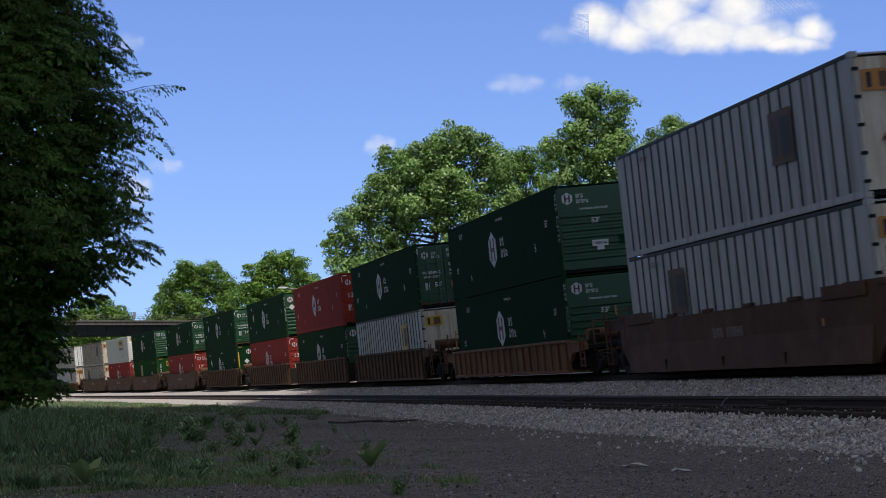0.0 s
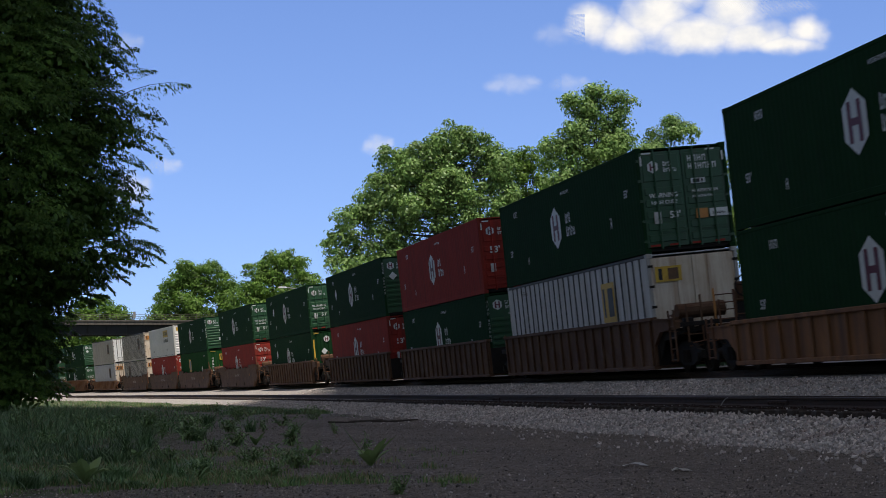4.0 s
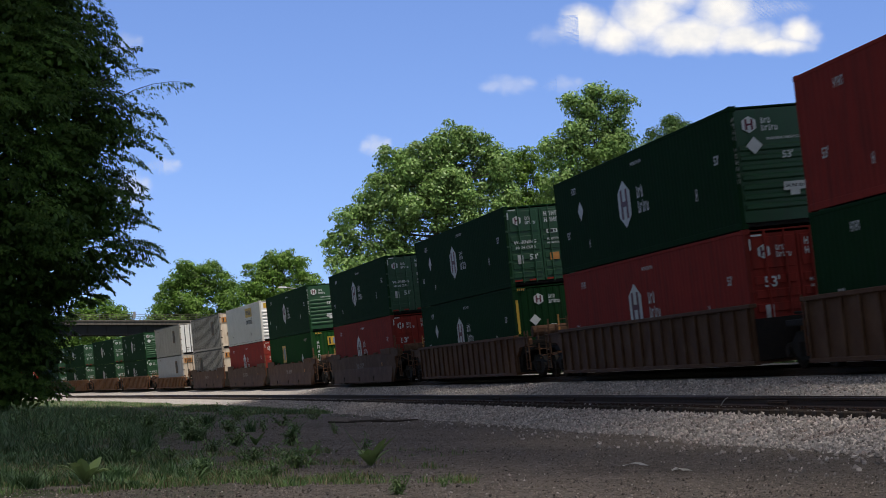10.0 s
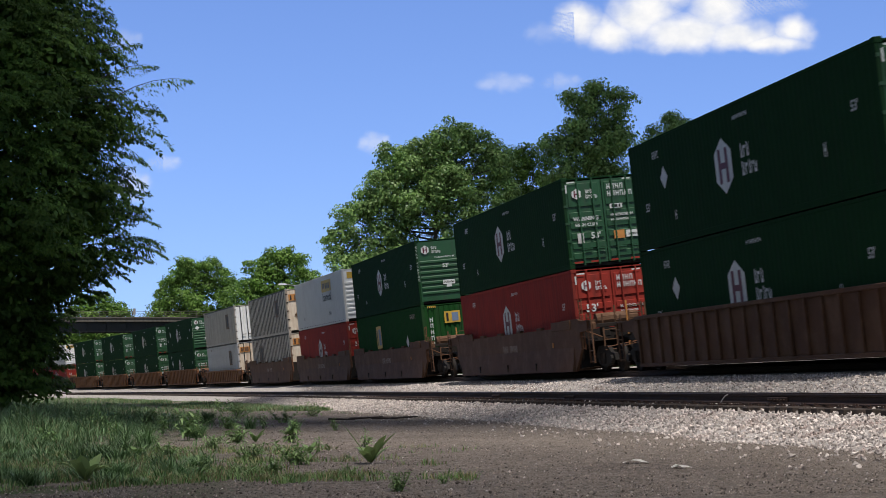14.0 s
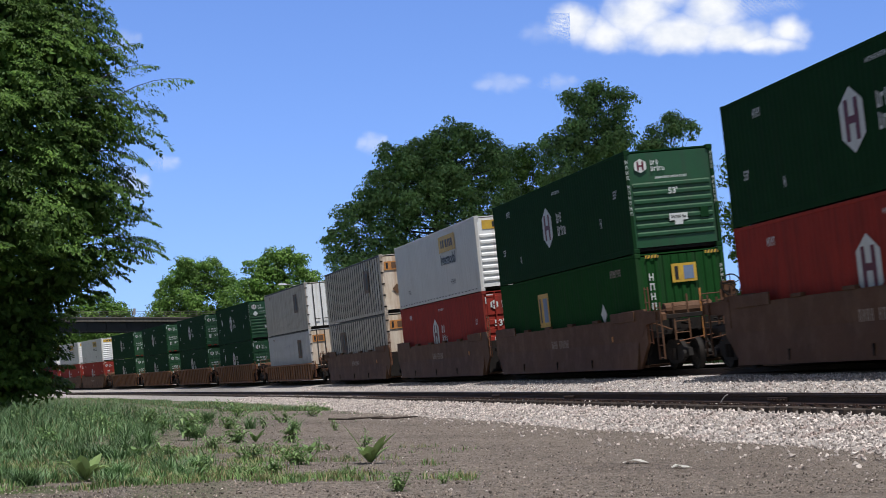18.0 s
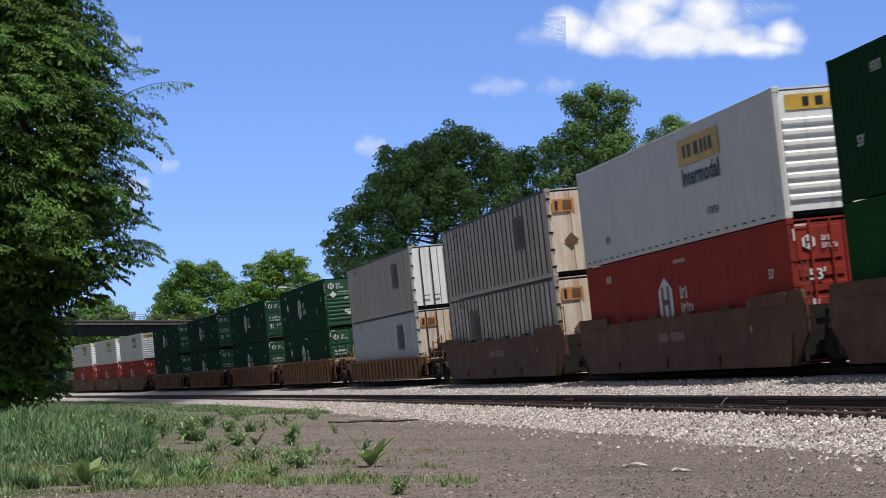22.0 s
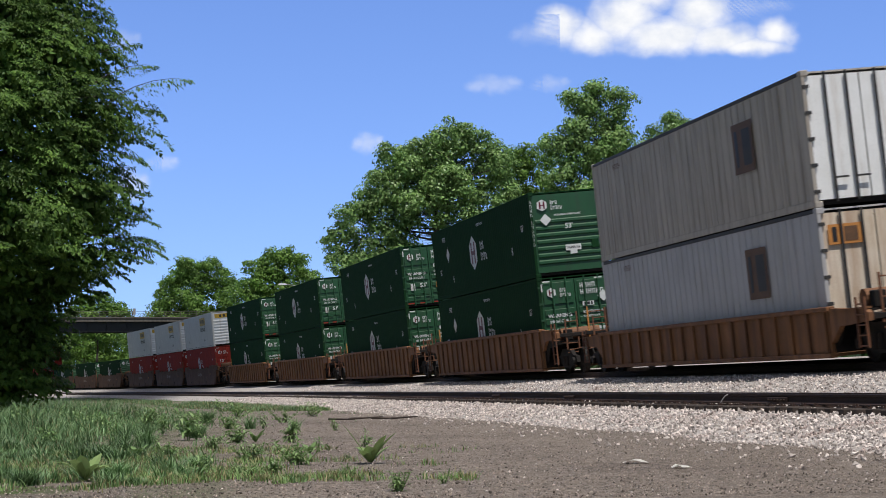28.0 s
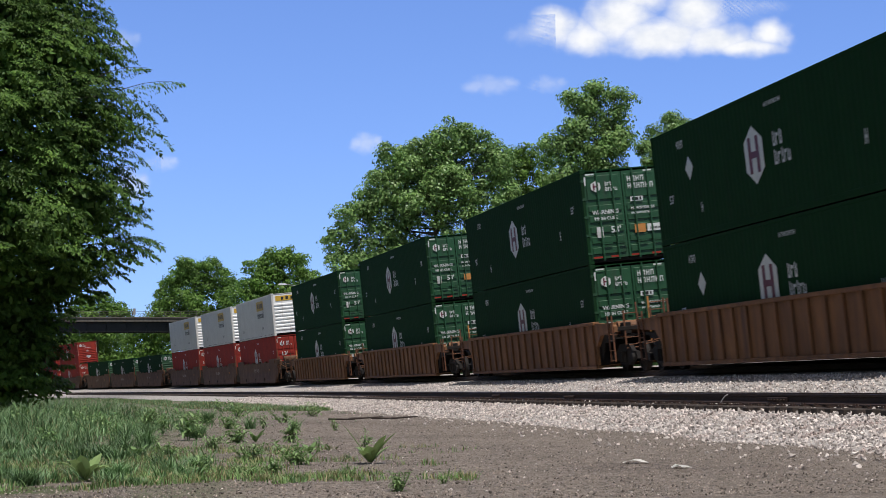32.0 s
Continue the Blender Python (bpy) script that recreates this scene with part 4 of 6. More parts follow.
def ground_mat():
    """Bare cinder dirt and gravel with patches of grass."""
    m = bpy.data.materials.new("cinder_dirt_and_grass")
    m.use_nodes = True
    n, l = m.node_tree.nodes, m.node_tree.links
    b = n["Principled BSDF"]
    tc = n.new("ShaderNodeTexCoord")
    def nz(s, d=5, r=0.6):
        t = n.new("ShaderNodeTexNoise")
        t.inputs["Scale"].default_value, t.inputs["Detail"].default_value, t.inputs["Roughness"].default_value = s, d, r
        l.new(tc.outputs["Object"], t.inputs["Vector"])
        return t.outputs["Fac"]
    def rng(src, lo, hi):
        r = n.new("ShaderNodeMapRange")
        r.inputs["From Min"].default_value, r.inputs["From Max"].default_value = lo, hi
        l.new(src, r.inputs["Value"])
        return r.outputs[0]
    def mix(f, a, c):
        x = n.new("ShaderNodeMix")
        x.data_type = "RGBA"
        l.new(f, x.inputs[0])
        for i, v in ((6, a), (7, c)):
            if isinstance(v, tuple):
                x.inputs[i].default_value = (*v, 1)
            else:
                l.new(v, x.inputs[i])
        return x.outputs[2]
    col = mix(rng(nz(0.5), 0.35, 0.65), (0.168, 0.138, 0.116), (0.225, 0.186, 0.156))
    col = mix(rng(nz(0.16, 3), 0.5, 0.68), col, (0.115, 0.088, 0.076))
    col = mix(rng(nz(5, 6, .75), 0.5, 0.66), col, (0.31, 0.262, 0.22))
    col = mix(rng(nz(13, 5, .75), 0.5, 0.62), col, (0.05, 0.041, 0.037))
    col = mix(rng(nz(24, 4, .7), 0.60, 0.68), col, (0.36, 0.33, 0.30))
    col = mix(rng(nz(55, 3, .7), 0.55, 0.64), col, (0.4, 0.345, 0.305))
    col = mix(rng(nz(43, 3, .7), 0.57, 0.66), col, (0.055, 0.045, 0.04))
    sep = n.new("ShaderNodeSeparateXYZ")
    l.new(tc.outputs["Object"], sep.inputs[0])
    def op(kind, p, q):
        x = n.new("ShaderNodeMath")
        x.operation = kind
        for i, v in enumerate((p, q)):
            if isinstance(v, float):
                x.inputs[i].default_value = v
            else:
                l.new(v, x.inputs[i])
        return x.outputs[0]
    # greener towards the overgrown side and far off
    side = op("DIVIDE", sep.outputs[0], op("MAXIMUM", sep.outputs[1], 8.0))
    green = op("MAXIMUM", rng(side, -0.09, -0.2), rng(sep.outputs[1], 70.0, 130.0))
    green = op("MULTIPLY", green, rng(nz(0.9, 5), 0.38, 0.56))
    col = mix(green, col, (0.075, 0.105, 0.035))
    l.new(col, b.inputs["Base Color"])
    b.inputs["Roughness"].default_value = 0.95
    b.inputs["Specular IOR Level"].default_value = 0.2
    bp = n.new("ShaderNodeBump")
    bp.inputs["Strength"].default_value, bp.inputs["Distance"].default_value = 1.0, 0.05
    l.new(nz(20, 5, .7), bp.inputs["Height"])
    l.new(bp.outputs[0], b.inputs["Normal"])
    return m


def lay(x, y):
    """Height of the ground: falls gently away, a little uneven near by."""
    r = math.hypot(x, y)
    bumps = 0.035 * noise.noise((x * 0.25, y * 0.25, 0)) + 0.012 * noise.noise((x * 1.3, y * 1.3, 2)) if r < 120 else 0.0
    return ground_z(y) + bumps


fine = [-2500, -900, -400, -200, -120, -80, -60, -45] + list(np.arange(-36, 24.1, 0.6)) + [30, 40, 60, 90, 140, 220, 400, 900, 2500]
deep = [-2500, -900, -300, -120, -60, -30, -10, 0] + list(np.arange(5, 60, 0.7)) + list(np.arange(60, 130, 3)) + list(np.arange(130, 520, 15)) + [600, 800, 1200, 2000, 4000]
ground = tagged(grid_mesh("ground", fine, deep, lay, ground_mat()), "bare cinder dirt with patchy grass beside the railway", "ground", kind="structure")


def sweep(name, profile, s0, s1, step, material, banked=False):
    """A strip along the track; profile: (sideways, height) pairs from the near side to the far side."""
    ss = np.arange(s0, s1 + .1, step)
    verts = []
    for s in ss:
        for lat, dz in profile:
            if banked:
                a = radians(BANK)
                lat, dz = lat * math.cos(a) + dz * math.sin(a), dz * math.cos(a) - lat * math.sin(a)
            verts.append(beside(float(s), lat, dz))
    n = len(profile)
    faces = [(j * n + i, (j + 1) * n + i, (j + 1) * n + i + 1, j * n + i + 1) for j in range(len(ss) - 1) for i in range(n - 1)]
    me = bpy.data.meshes.new(name)
    me.from_pydata([tuple(v) for v in verts], [], faces)
    me.materials.append(material)
    return new(name, me)


BED = [(9.0, -1.62), (7.6, -1.34), (6.9, -1.17), (5.9, -1.0), (5.55, -.93), (5.1, -.86), (3.5, -.85), (3.0, -.72), (2.2, -.44), (1.5, -.31), (-1.4, -.02), (-2.2, .16), (-3.0, .12), (-5.2, -1.0), (-6.5, -1.6)]
bed = tagged(sweep("ballast_bed", BED, -560, 300, 4, BALLASTM), "pale crushed-stone ballast bed under two tracks", "ballast", kind="structure")


def rail_profile(lat, top, w=0.0):
    """Foot, web and head of a rail, from its near side over to its far side."""
    p = [(.075, -.165), (.075, -.15), (.012, -.12), (.012, -.045), (.036, -.035), (.036, -.006), (.03, 0), (-.03, 0), (-.036, -.006), (-.036, -.035), (-.012, -.045), (-.012, -.12), (-.075, -.15), (-.075, -.165)]
    return [(lat + a, top + b) for a, b in p]


for lat, top, banked in ((LAT1 + .72, -DROP1, False), (LAT1 - .72, -DROP1, False), (.72, 0, True), (-.72, 0, True)):
    r = tagged(sweep("rail", rail_profile(lat, top), -560, 300, 3, RAIL, banked), "rust-brown steel rail on wooden ties", "rail", "rails", kind="structure")
    h = sweep("rail_head", [(lat + .034, top + .001), (lat + .03, top + .004), (lat - .03, top + .004), (lat - .034, top + .001)], -560, 300, 3, RAILHEAD, banked)
    h.parent = r

# ties, tie plates and anchors
tie_me = part("tie", boxm(-.115, .115, -1.3, 1.3, -.18, 0, bevel=.015), TIE).data
bpy.data.objects.remove(bpy.data.objects["tie"])
plate_bm = boxm(-.09, .09, -.18, .18, 0, .02)
for q in (-.14, .14):
    for p in (-.06, .06):
        box(plate_bm, p - .012, p + .012, q - .012, q + .012, .02, .05)
plate_me = part("tie_plate", plate_bm, RAIL).data
bpy.data.objects.remove(bpy.data.objects["tie_plate"])
rnd = random.Random(5)
for lat0, drop, banked, lo, hi, name in ((LAT1, DROP1 + .185, False, -200, 26, "siding_ties"), (0, .185, True, -60, 26, "main_ties")):
    group = tagged(new(name), "row of dark creosoted wooden ties in ballast", "ties", kind="structure")
    s = lo
    while s < hi:
        x, y, z, th = track(s)
        p = beside(s, lat0, -drop)
        tie = part("tie", tie_me, None, group)
        m = Matrix.Translation(p + Vector((0, 0, rnd.uniform(-.02, .0)))) @ Matrix.Rotation(th + rnd.uniform(-.02, .02), 4, "Z")
        if banked:
            m = m @ Matrix.Rotation(radians(BANK), 4, "X")
        tie.matrix_local = m
        if s > -40 and not banked:
            for q in (-.72, .72):
                pl = part("tie_plate", plate_me, None, tie)
                pl.matrix_local = Matrix.Translation((0, q, 0))
        s += 0.51
# joint bars on the siding's near rail
for s in (4.1, -9.75, -17.8):
    x, y, z, th = track(s)
    bm = boxm(-.45, .45, -.02, .02, -.06, .03, bevel=.01)
    for k in range(6):
        tube(bm, (-.36 + .145 * k, -.05, -.015), (-.36 + .145 * k, .0, -.015), .018, 6)
    j = tagged(part("joint_bar", bm, RAIL), "rusty bolted joint bar on the rail", "joint bar", "joint bars on the rail")
    j.matrix_local = Matrix.Translation(beside(s, LAT1 + .72 + .035, -DROP1 - .08)) @ Matrix.Rotation(th, 4, "Z")


def stones(name, count, seed, place, lo, hi, material, label):
    """Loose crushed stones, many in one mesh."""
    rng = np.random.default_rng(seed)
    base = np.array([(0, 0, .85), (1, 0, 0), (0, 1, 0), (-1, 0, 0), (0, -1, 0), (0, 0, -.85)])
    tri = np.array([(0, 1, 2), (0, 2, 3), (0, 3, 4), (0, 4, 1), (5, 2, 1), (5, 3, 2), (5, 4, 3), (5, 1, 4)])
    verts, faces = [], []
    for i in range(count):
        p = place(rng)
        if p is None:
            continue
        r = lo + (hi - lo) * rng.random() ** 2
        v = (base * rng.uniform(.75, 1.2, (6, 1)) + rng.uniform(-.28, .28, base.shape)) * r * rng.uniform(.7, 1.15, 3)
        e = np.array(Euler(rng.uniform(0, 6.28, 3)).to_matrix())
        faces.append(tri + 6 * len(verts))
        verts.append(v @ e.T + np.array(p))
    me = bpy.data.meshes.new(name)
    me.from_pydata(np.concatenate(verts).tolist(), [], np.concatenate(faces).tolist())
    me.materials.append(material)
    return tagged(new(name, me), label, "stones", kind="stuff")


def rail_side(x, y):
    """How far a point lies on the camera's side of the train's track."""
    s = (Y0 - y) / .975
    p = beside(s, 0, 0)
    th = track(s)[3]
    return (x - p.x) * math.sin(th) - (y - p.y) * math.cos(th)


def bed_height(lat):
    for (a, za), (b, zb) in zip(BED, BED[1:]):
        if b <= lat <= a:
            return zb + (za - zb) * (lat - b) / (a - b)
    return -1.3


def on_bed(rng):
    s = 24 - 100 * rng.random() ** 1.7
    u = rng.random()
    if u > .985:
        p = beside(s, 7.4 + 2.2 * rng.random() ** 2.6, 0)
        return (p.x, p.y, lay(p.x, p.y) + .01)
    lat = rng.uniform(1.4, 3.6) if u < .34 else (rng.uniform(3.6, 5.6) if u < .45 else 5.3 + 2.5 * rng.random() ** 1.15)
    return beside(s, lat, bed_height(lat) + rng.uniform(-.01, .03))


def on_dirt(rng):
    d = 13.2 + 30 * rng.random() ** 1.4
    x = rng.uniform(-.26, .26) * d
    if rail_side(x, d) < 7.4:
        return None
    return (x, d, lay(x, d) + .004)


stones("ballast_stones", 72000, 11, on_bed, .018, .046, STONE, "crushed pale pinkish-grey ballast stones")
stones("gravel", 1500, 12, on_dirt, .004, .015, STONE, "scattered pale gravel on the dirt")
stones("pebbles", 26000, 13, on_dirt, .005, .015, PEBBLE, "grey-brown cinder pebbles covering the dirt")

# ---- trees ----
def leaf_quads(name, p, ax, nor, size, aspect, material):
    """Many leaves in one mesh: where each starts, the way it points, the way it faces."""
    n = len(p)
    ax = ax / np.linalg.norm(ax, axis=1)[:, None]
    bi = np.cross(nor, ax)
    bi /= np.linalg.norm(bi, axis=1)[:, None]
    s = np.asarray(size)[:, None]
    v = np.stack((p, p + ax * s * .5 + bi * s * aspect * .5, p + ax * s, p + ax * s * .5 - bi * s * aspect * .5), 1).reshape(-1, 3)
    me = bpy.data.meshes.new(name)
    me.vertices.add(4 * n)
    me.vertices.foreach_set("co", v.ravel())
    me.loops.add(4 * n)
    me.loops.foreach_set("vertex_index", np.arange(4 * n))
    me.polygons.add(n)
    me.polygons.foreach_set("loop_start", np.arange(0, 4 * n, 4))
    me.update(calc_edges=True)
    me.materials.append(material)
    return me


def leaf_cloud(name, centres, radii, per, size, material, seed, droop=0.3, aspect=0.5, shell=0.7, flat_by=0.75):
    """Leaves in clumps: each clump a rounded spray of small bent blades."""
    rng = np.random.default_rng(seed)
    cs = np.repeat(np.asarray(centres), per, 0)
    rs = np.repeat(np.asarray(radii), per, 0)
    n = len(cs)
    d = rng.normal(size=(n, 3))
    d /= np.linalg.norm(d, axis=1)[:, None]
    rad = (shell + (1 - shell) * rng.random(n)) * rs
    p = cs + d * rad[:, None] * np.array((1.05 / flat_by ** .4, 1.05 / flat_by ** .4, flat_by)) + np.array((0, 0, -.12)) * ((rad[:, None] * d[:, :2]) ** 2).sum(1)[:, None] * (flat_by < .6)
    nor = d * 1.0 + rng.normal(size=(n, 3)) * .2 + np.array((0, 0, .3))
    ax = np.cross(nor, rng.normal(size=(n, 3)))
    ax /= np.linalg.norm(ax, axis=1)[:, None]
    ax[:, 2] -= droop
    return leaf_quads(name, p, ax, nor, size * rng.uniform(.6, 1.35, n), aspect, material)


def tree(name, base, height, lobes, leaf, clumps, per, seed, material, label, clump_r=(0.5, 1.1), trunk_r=0.3, category="tree", group="", droop=.3, aspect=.5):
    """lobes: (x, y, z, radius, squash) of the crown's masses, from the base; clumps cover their outsides."""
    rng = random.Random(seed)
    ob = tagged(new(name), label, category, group)
    ob.location = base
    bm = bmesh.new()
    top = Vector((rng.uniform(-.4, .4), rng.uniform(-.4, .4), height * .8))
    pts = [Vector((top.x * f + .15 * math.sin(5 * f + seed), top.y * f, top.z * f)) for f in (0, .15, .35, .6, 1)]
    for i, (p, q) in enumerate(zip(pts, pts[1:])):
        tube(bm, p - Vector((0, 0, .15 if i == 0 else 0)), q, trunk_r * (1 - .2 * i), 9, trunk_r * (1 - .2 * (i + 1)), False)
    limbs = bmesh.new()
    centres, radii = [], []
    for lx, ly, lz, lr, sq, dense in lobes:
        c = Vector((lx, ly, lz))
        root = pts[1].lerp(pts[4], max(0, min(1, (lz - lr * .6 - pts[1].z) / max(.1, pts[4].z - pts[1].z))))
        mid = root.lerp(c, .55) + Vector((rng.uniform(-.3, .3), rng.uniform(-.3, .3), -.3))
        tube(limbs, root, mid, trunk_r * min(.3, .1 * lr), 6, trunk_r * min(.18, .06 * lr), False)
        tube(limbs, mid, c, trunk_r * min(.18, .06 * lr), 6, trunk_r * .05, False)
        n = max(3, int(clumps * lr * lr * dense))
        for k in range(int(n * .3)):
            u = Vector((rng.gauss(0, 1), rng.gauss(0, 1), rng.gauss(0, 1))).normalized()
            centres.append(c + u * lr * rng.uniform(.2, .6))
            radii.append(clump_r[1])
        for k in range(n):
            u = Vector((rng.gauss(0, 1), rng.gauss(0, 1), rng.gauss(0.25, 1))).normalized()
            bump = 1 + .3 * noise.noise(u * 2.3 + Vector((seed, lx, lz)))
            q = c + Vector((u.x, u.y, u.z * sq)) * lr * bump * (rng.uniform(.55, 1.0) ** .5)
            centres.append(q)
            radii.append(rng.uniform(*clump_r))
            if k % 9 == 0:
                tube(limbs, c.lerp(q, .2), c.lerp(q, .8), trunk_r * .06, 4, trunk_r * .02, False)
    part("trunk", bm, BARK, ob, smooth=True)
    part("branchwork", limbs, BARK, ob)
    part("crown", leaf_cloud("crown", centres, radii, per, leaf, material, seed, droop, aspect, .6, .72), None, ob)
    return ob


def sight(px, py, d):
    """The place at a bearing across and up, d metres out."""
    return Vector(((px - 784) / 3215 * d, d, CAM_Z + (682 - py) / 3215 * d))


random_knots = random.Random(31)


def crown_lobes(base, rows, d, depth=1.0, sq=.85, knots=4):
    out = []
    for px, py, r in rows:
        p = sight(px, py, d)
        rr = r / 3215 * d
        x, z = p.x - base[0], p.z - base[2]
        out.append((x, rr * .1, z, rr * .8, sq, 1.0))
        out.append((x + rr * .2, rr * .9 * depth, z - rr * .15, rr * .85, sq, .3))
        for k in range(knots):
            a = random_knots.uniform(0, math.tau)
            out.append((x + rr * .68 * math.cos(a), -rr * random_knots.uniform(.1, .7), z + rr * .68 * sq * math.sin(a), rr * random_knots.uniform(.22, .4), sq, 1.3))
    return out


def wood(name, px, d, rows, leaf, clumps, per, seed, material, label, clump_r, trunk_r=.3, group="", sq=.9, droop=.3, aspect=.75):
    x = (px - 784) / 3215 * d
    base = (x, d, ground_z(d))
    top = min(r[1] - r[2] for r in rows)
    return tree(name, base, CAM_Z + (682 - top) / 3215 * d - base[2], crown_lobes(base, rows, d, 1, sq), leaf, clumps, per, seed, material, label, clump_r, trunk_r, "tree", group, droop, aspect)


G = "trees behind the railway"
OAK_CLUMP, MAPLE_CLUMP = (.4, .95), (.4, .9)
wood("tree", 765, 150, [(797, 264, 50), (842, 272, 46), (760, 296, 50), (704, 298, 44), (735, 335, 56), (660, 350, 42), (628, 398, 38), (600, 436, 28), (690, 400, 56), (780, 370, 76), (862, 335, 60), (884, 296, 28), (872, 420, 66), (640, 480, 55), (720, 480, 66), (800, 490, 76)],
     .23, 9, 62, 22, L_OAK, "tall broad dark green oak behind the train", OAK_CLUMP, .5, G)
wood("tree", 925, 165, [(930, 296, 30), (905, 318, 28), (950, 306, 34), (940, 380, 56), (900, 440, 60)], .23, 8, 60, 23, L_MID, "bright green maple between taller trees", MAPLE_CLUMP, .4, G)
wood("tree", 1060, 150, [(1030, 190, 27), (1064, 178, 24), (1098, 195, 26), (1052, 226, 44), (1096, 236, 32), (1010, 252, 28), (985, 278, 30), (1080, 292, 48), (1030, 300, 48), (1000, 350, 50), (1080, 380, 64), (1040, 440, 70)], .23, 9, 62, 24, L_OAK, "tall ragged oak standing above the container tops", OAK_CLUMP, .5, G)
wood("tree", 1200, 160, [(1188, 234, 20), (1214, 240, 24), (1165, 258, 20), (1150, 278, 18), (1195, 310, 54), (1200, 410, 80)], .23, 8, 60, 25, L_OAK, "dark green tree showing above the train", OAK_CLUMP, .4, G)
wood("tree", 1380, 150, [(1330, 330, 60), (1400, 300, 60), (1360, 420, 90), (1460, 420, 70)], .3, 4, 50, 26, L_MID, "leafy green tree hidden behind the train", (.6, 1.2), .4, G)
wood("tree", 1530, 140, [(1490, 262, 40), (1500, 320, 50), (1545, 230, 56), (1590, 300, 80), (1510, 390, 80), (1600, 420, 90), (1520, 490, 80)], .24, 7, 56, 27, L_OAK, "leafy green tree beyond the train's gap", OAK_CLUMP, .4, G)
wood("tree", 345, 290, [(322, 490, 28), (372, 488, 26), (345, 515, 40), (300, 520, 28), (392, 515, 28), (300, 570, 40), (350, 580, 50), (400, 565, 42)], .33, 5.4, 62, 28, L_FAR, "bright green roadside tree by the bridge", (.6, 1.3), .4, G)
wood("tree", 480, 260, [(452, 480, 24), (485, 472, 26), (516, 468, 22), (538, 500, 24), (440, 520, 30), (490, 520, 46), (470, 560, 50), (540, 560, 42)], .33, 5.4, 62, 29, L_FAR, "rounded bright green tree by the bridge end", (.6, 1.2), .4, G)
wood("tree", 600, 230, [(590, 560, 45), (640, 560, 50), (560, 600, 40)], .36, 3.4, 50, 33, L_FAR, "low green tree behind the train", (.7, 1.3), .3, G)
wood("tree", 170, 330, [(150, 545, 20), (178, 540, 22), (205, 552, 18), (140, 565, 25), (215, 568, 18), (165, 590, 40)], .4, 4, 50, 30, L_FAR, "distant bright green tree beyond the bridge", (.7, 1.4), .4, G)
wood("tree", 270, 320, [(255, 600, 40), (290, 590, 40), (270, 640, 40)], .42, 2.6, 60, 31, L_FAR, "green thicket below the bridge deck", (1.0, 1.8), .3, G)
wood("tree", 150, 350, [(150, 610, 40), (205, 620, 38), (110, 620, 40), (170, 650, 30)], .42, 2.6, 60, 32, L_FAR, "green thicket below the bridge deck", (1.0, 1.8), .3, G)

# the big tree beside the yard: how far its crown reaches at each height
NEAR_D, NEAR_AXIS = 58.0, -40.0
REACH = [(-330, 60), (-200, 150), (-60, 196), (0, 208), (50, 226), (90, 254), (140, 276), (180, 282), (215, 296), (260, 292), (300, 272), (340, 272), (380, 296), (430, 320), (465, 306), (490, 252), (530, 196), (580, 160), (640, 158), (700, 164)]


def reach(py):
    for (a, ra), (b, rb) in zip(REACH, REACH[1:]):
        if a <= py <= b:
            return 1.06 * (ra + (rb - ra) * (py - a) / (b - a)) / 3215 * NEAR_D
    return 1.0


def frond_leaves(name, roots, ways, lengths, rises, droops, per, size, seed, material, spread=.3):
    """Leafy sprays: each a stem that rises and droops, with leaves hanging off its side twigs."""
    rng = np.random.default_rng(seed)
    n = len(roots) * per
    r, u = np.repeat(np.array(roots), per, 0), np.repeat(np.array(ways), per, 0)
    le, ri, dr = (np.repeat(np.array(v), per) for v in (lengths, rises, droops))
    f = .12 + .9 * rng.random(n) ** .8
    side = np.stack((-u[:, 1], u[:, 0], np.zeros(n)), 1)
    w = spread * le * np.sin(np.pi * np.clip(f, 0, 1) ** .75 * .94) * rng.uniform(-1, 1, n)
    p = r + u * (le * f + np.abs(w) * .55)[:, None] + side * w[:, None]
    p[:, 2] += le * (ri * f - dr * f * f) - .35 * np.abs(w) - .04 * rng.random(n)
    ax = u * .5 + side * (np.sign(w) * rng.uniform(.1, 1.0, n))[:, None] + rng.normal(size=(n, 3)) * .3
    ax[:, 2] -= rng.uniform(.25, 1.1, n)
    nor = np.array((0, 0, 1.0)) + u * .45 + rng.normal(size=(n, 3)) * .35
    return leaf_quads(name, p, ax, nor, size * rng.uniform(.6, 1.3, n), .42, material)


BOUGHS = []


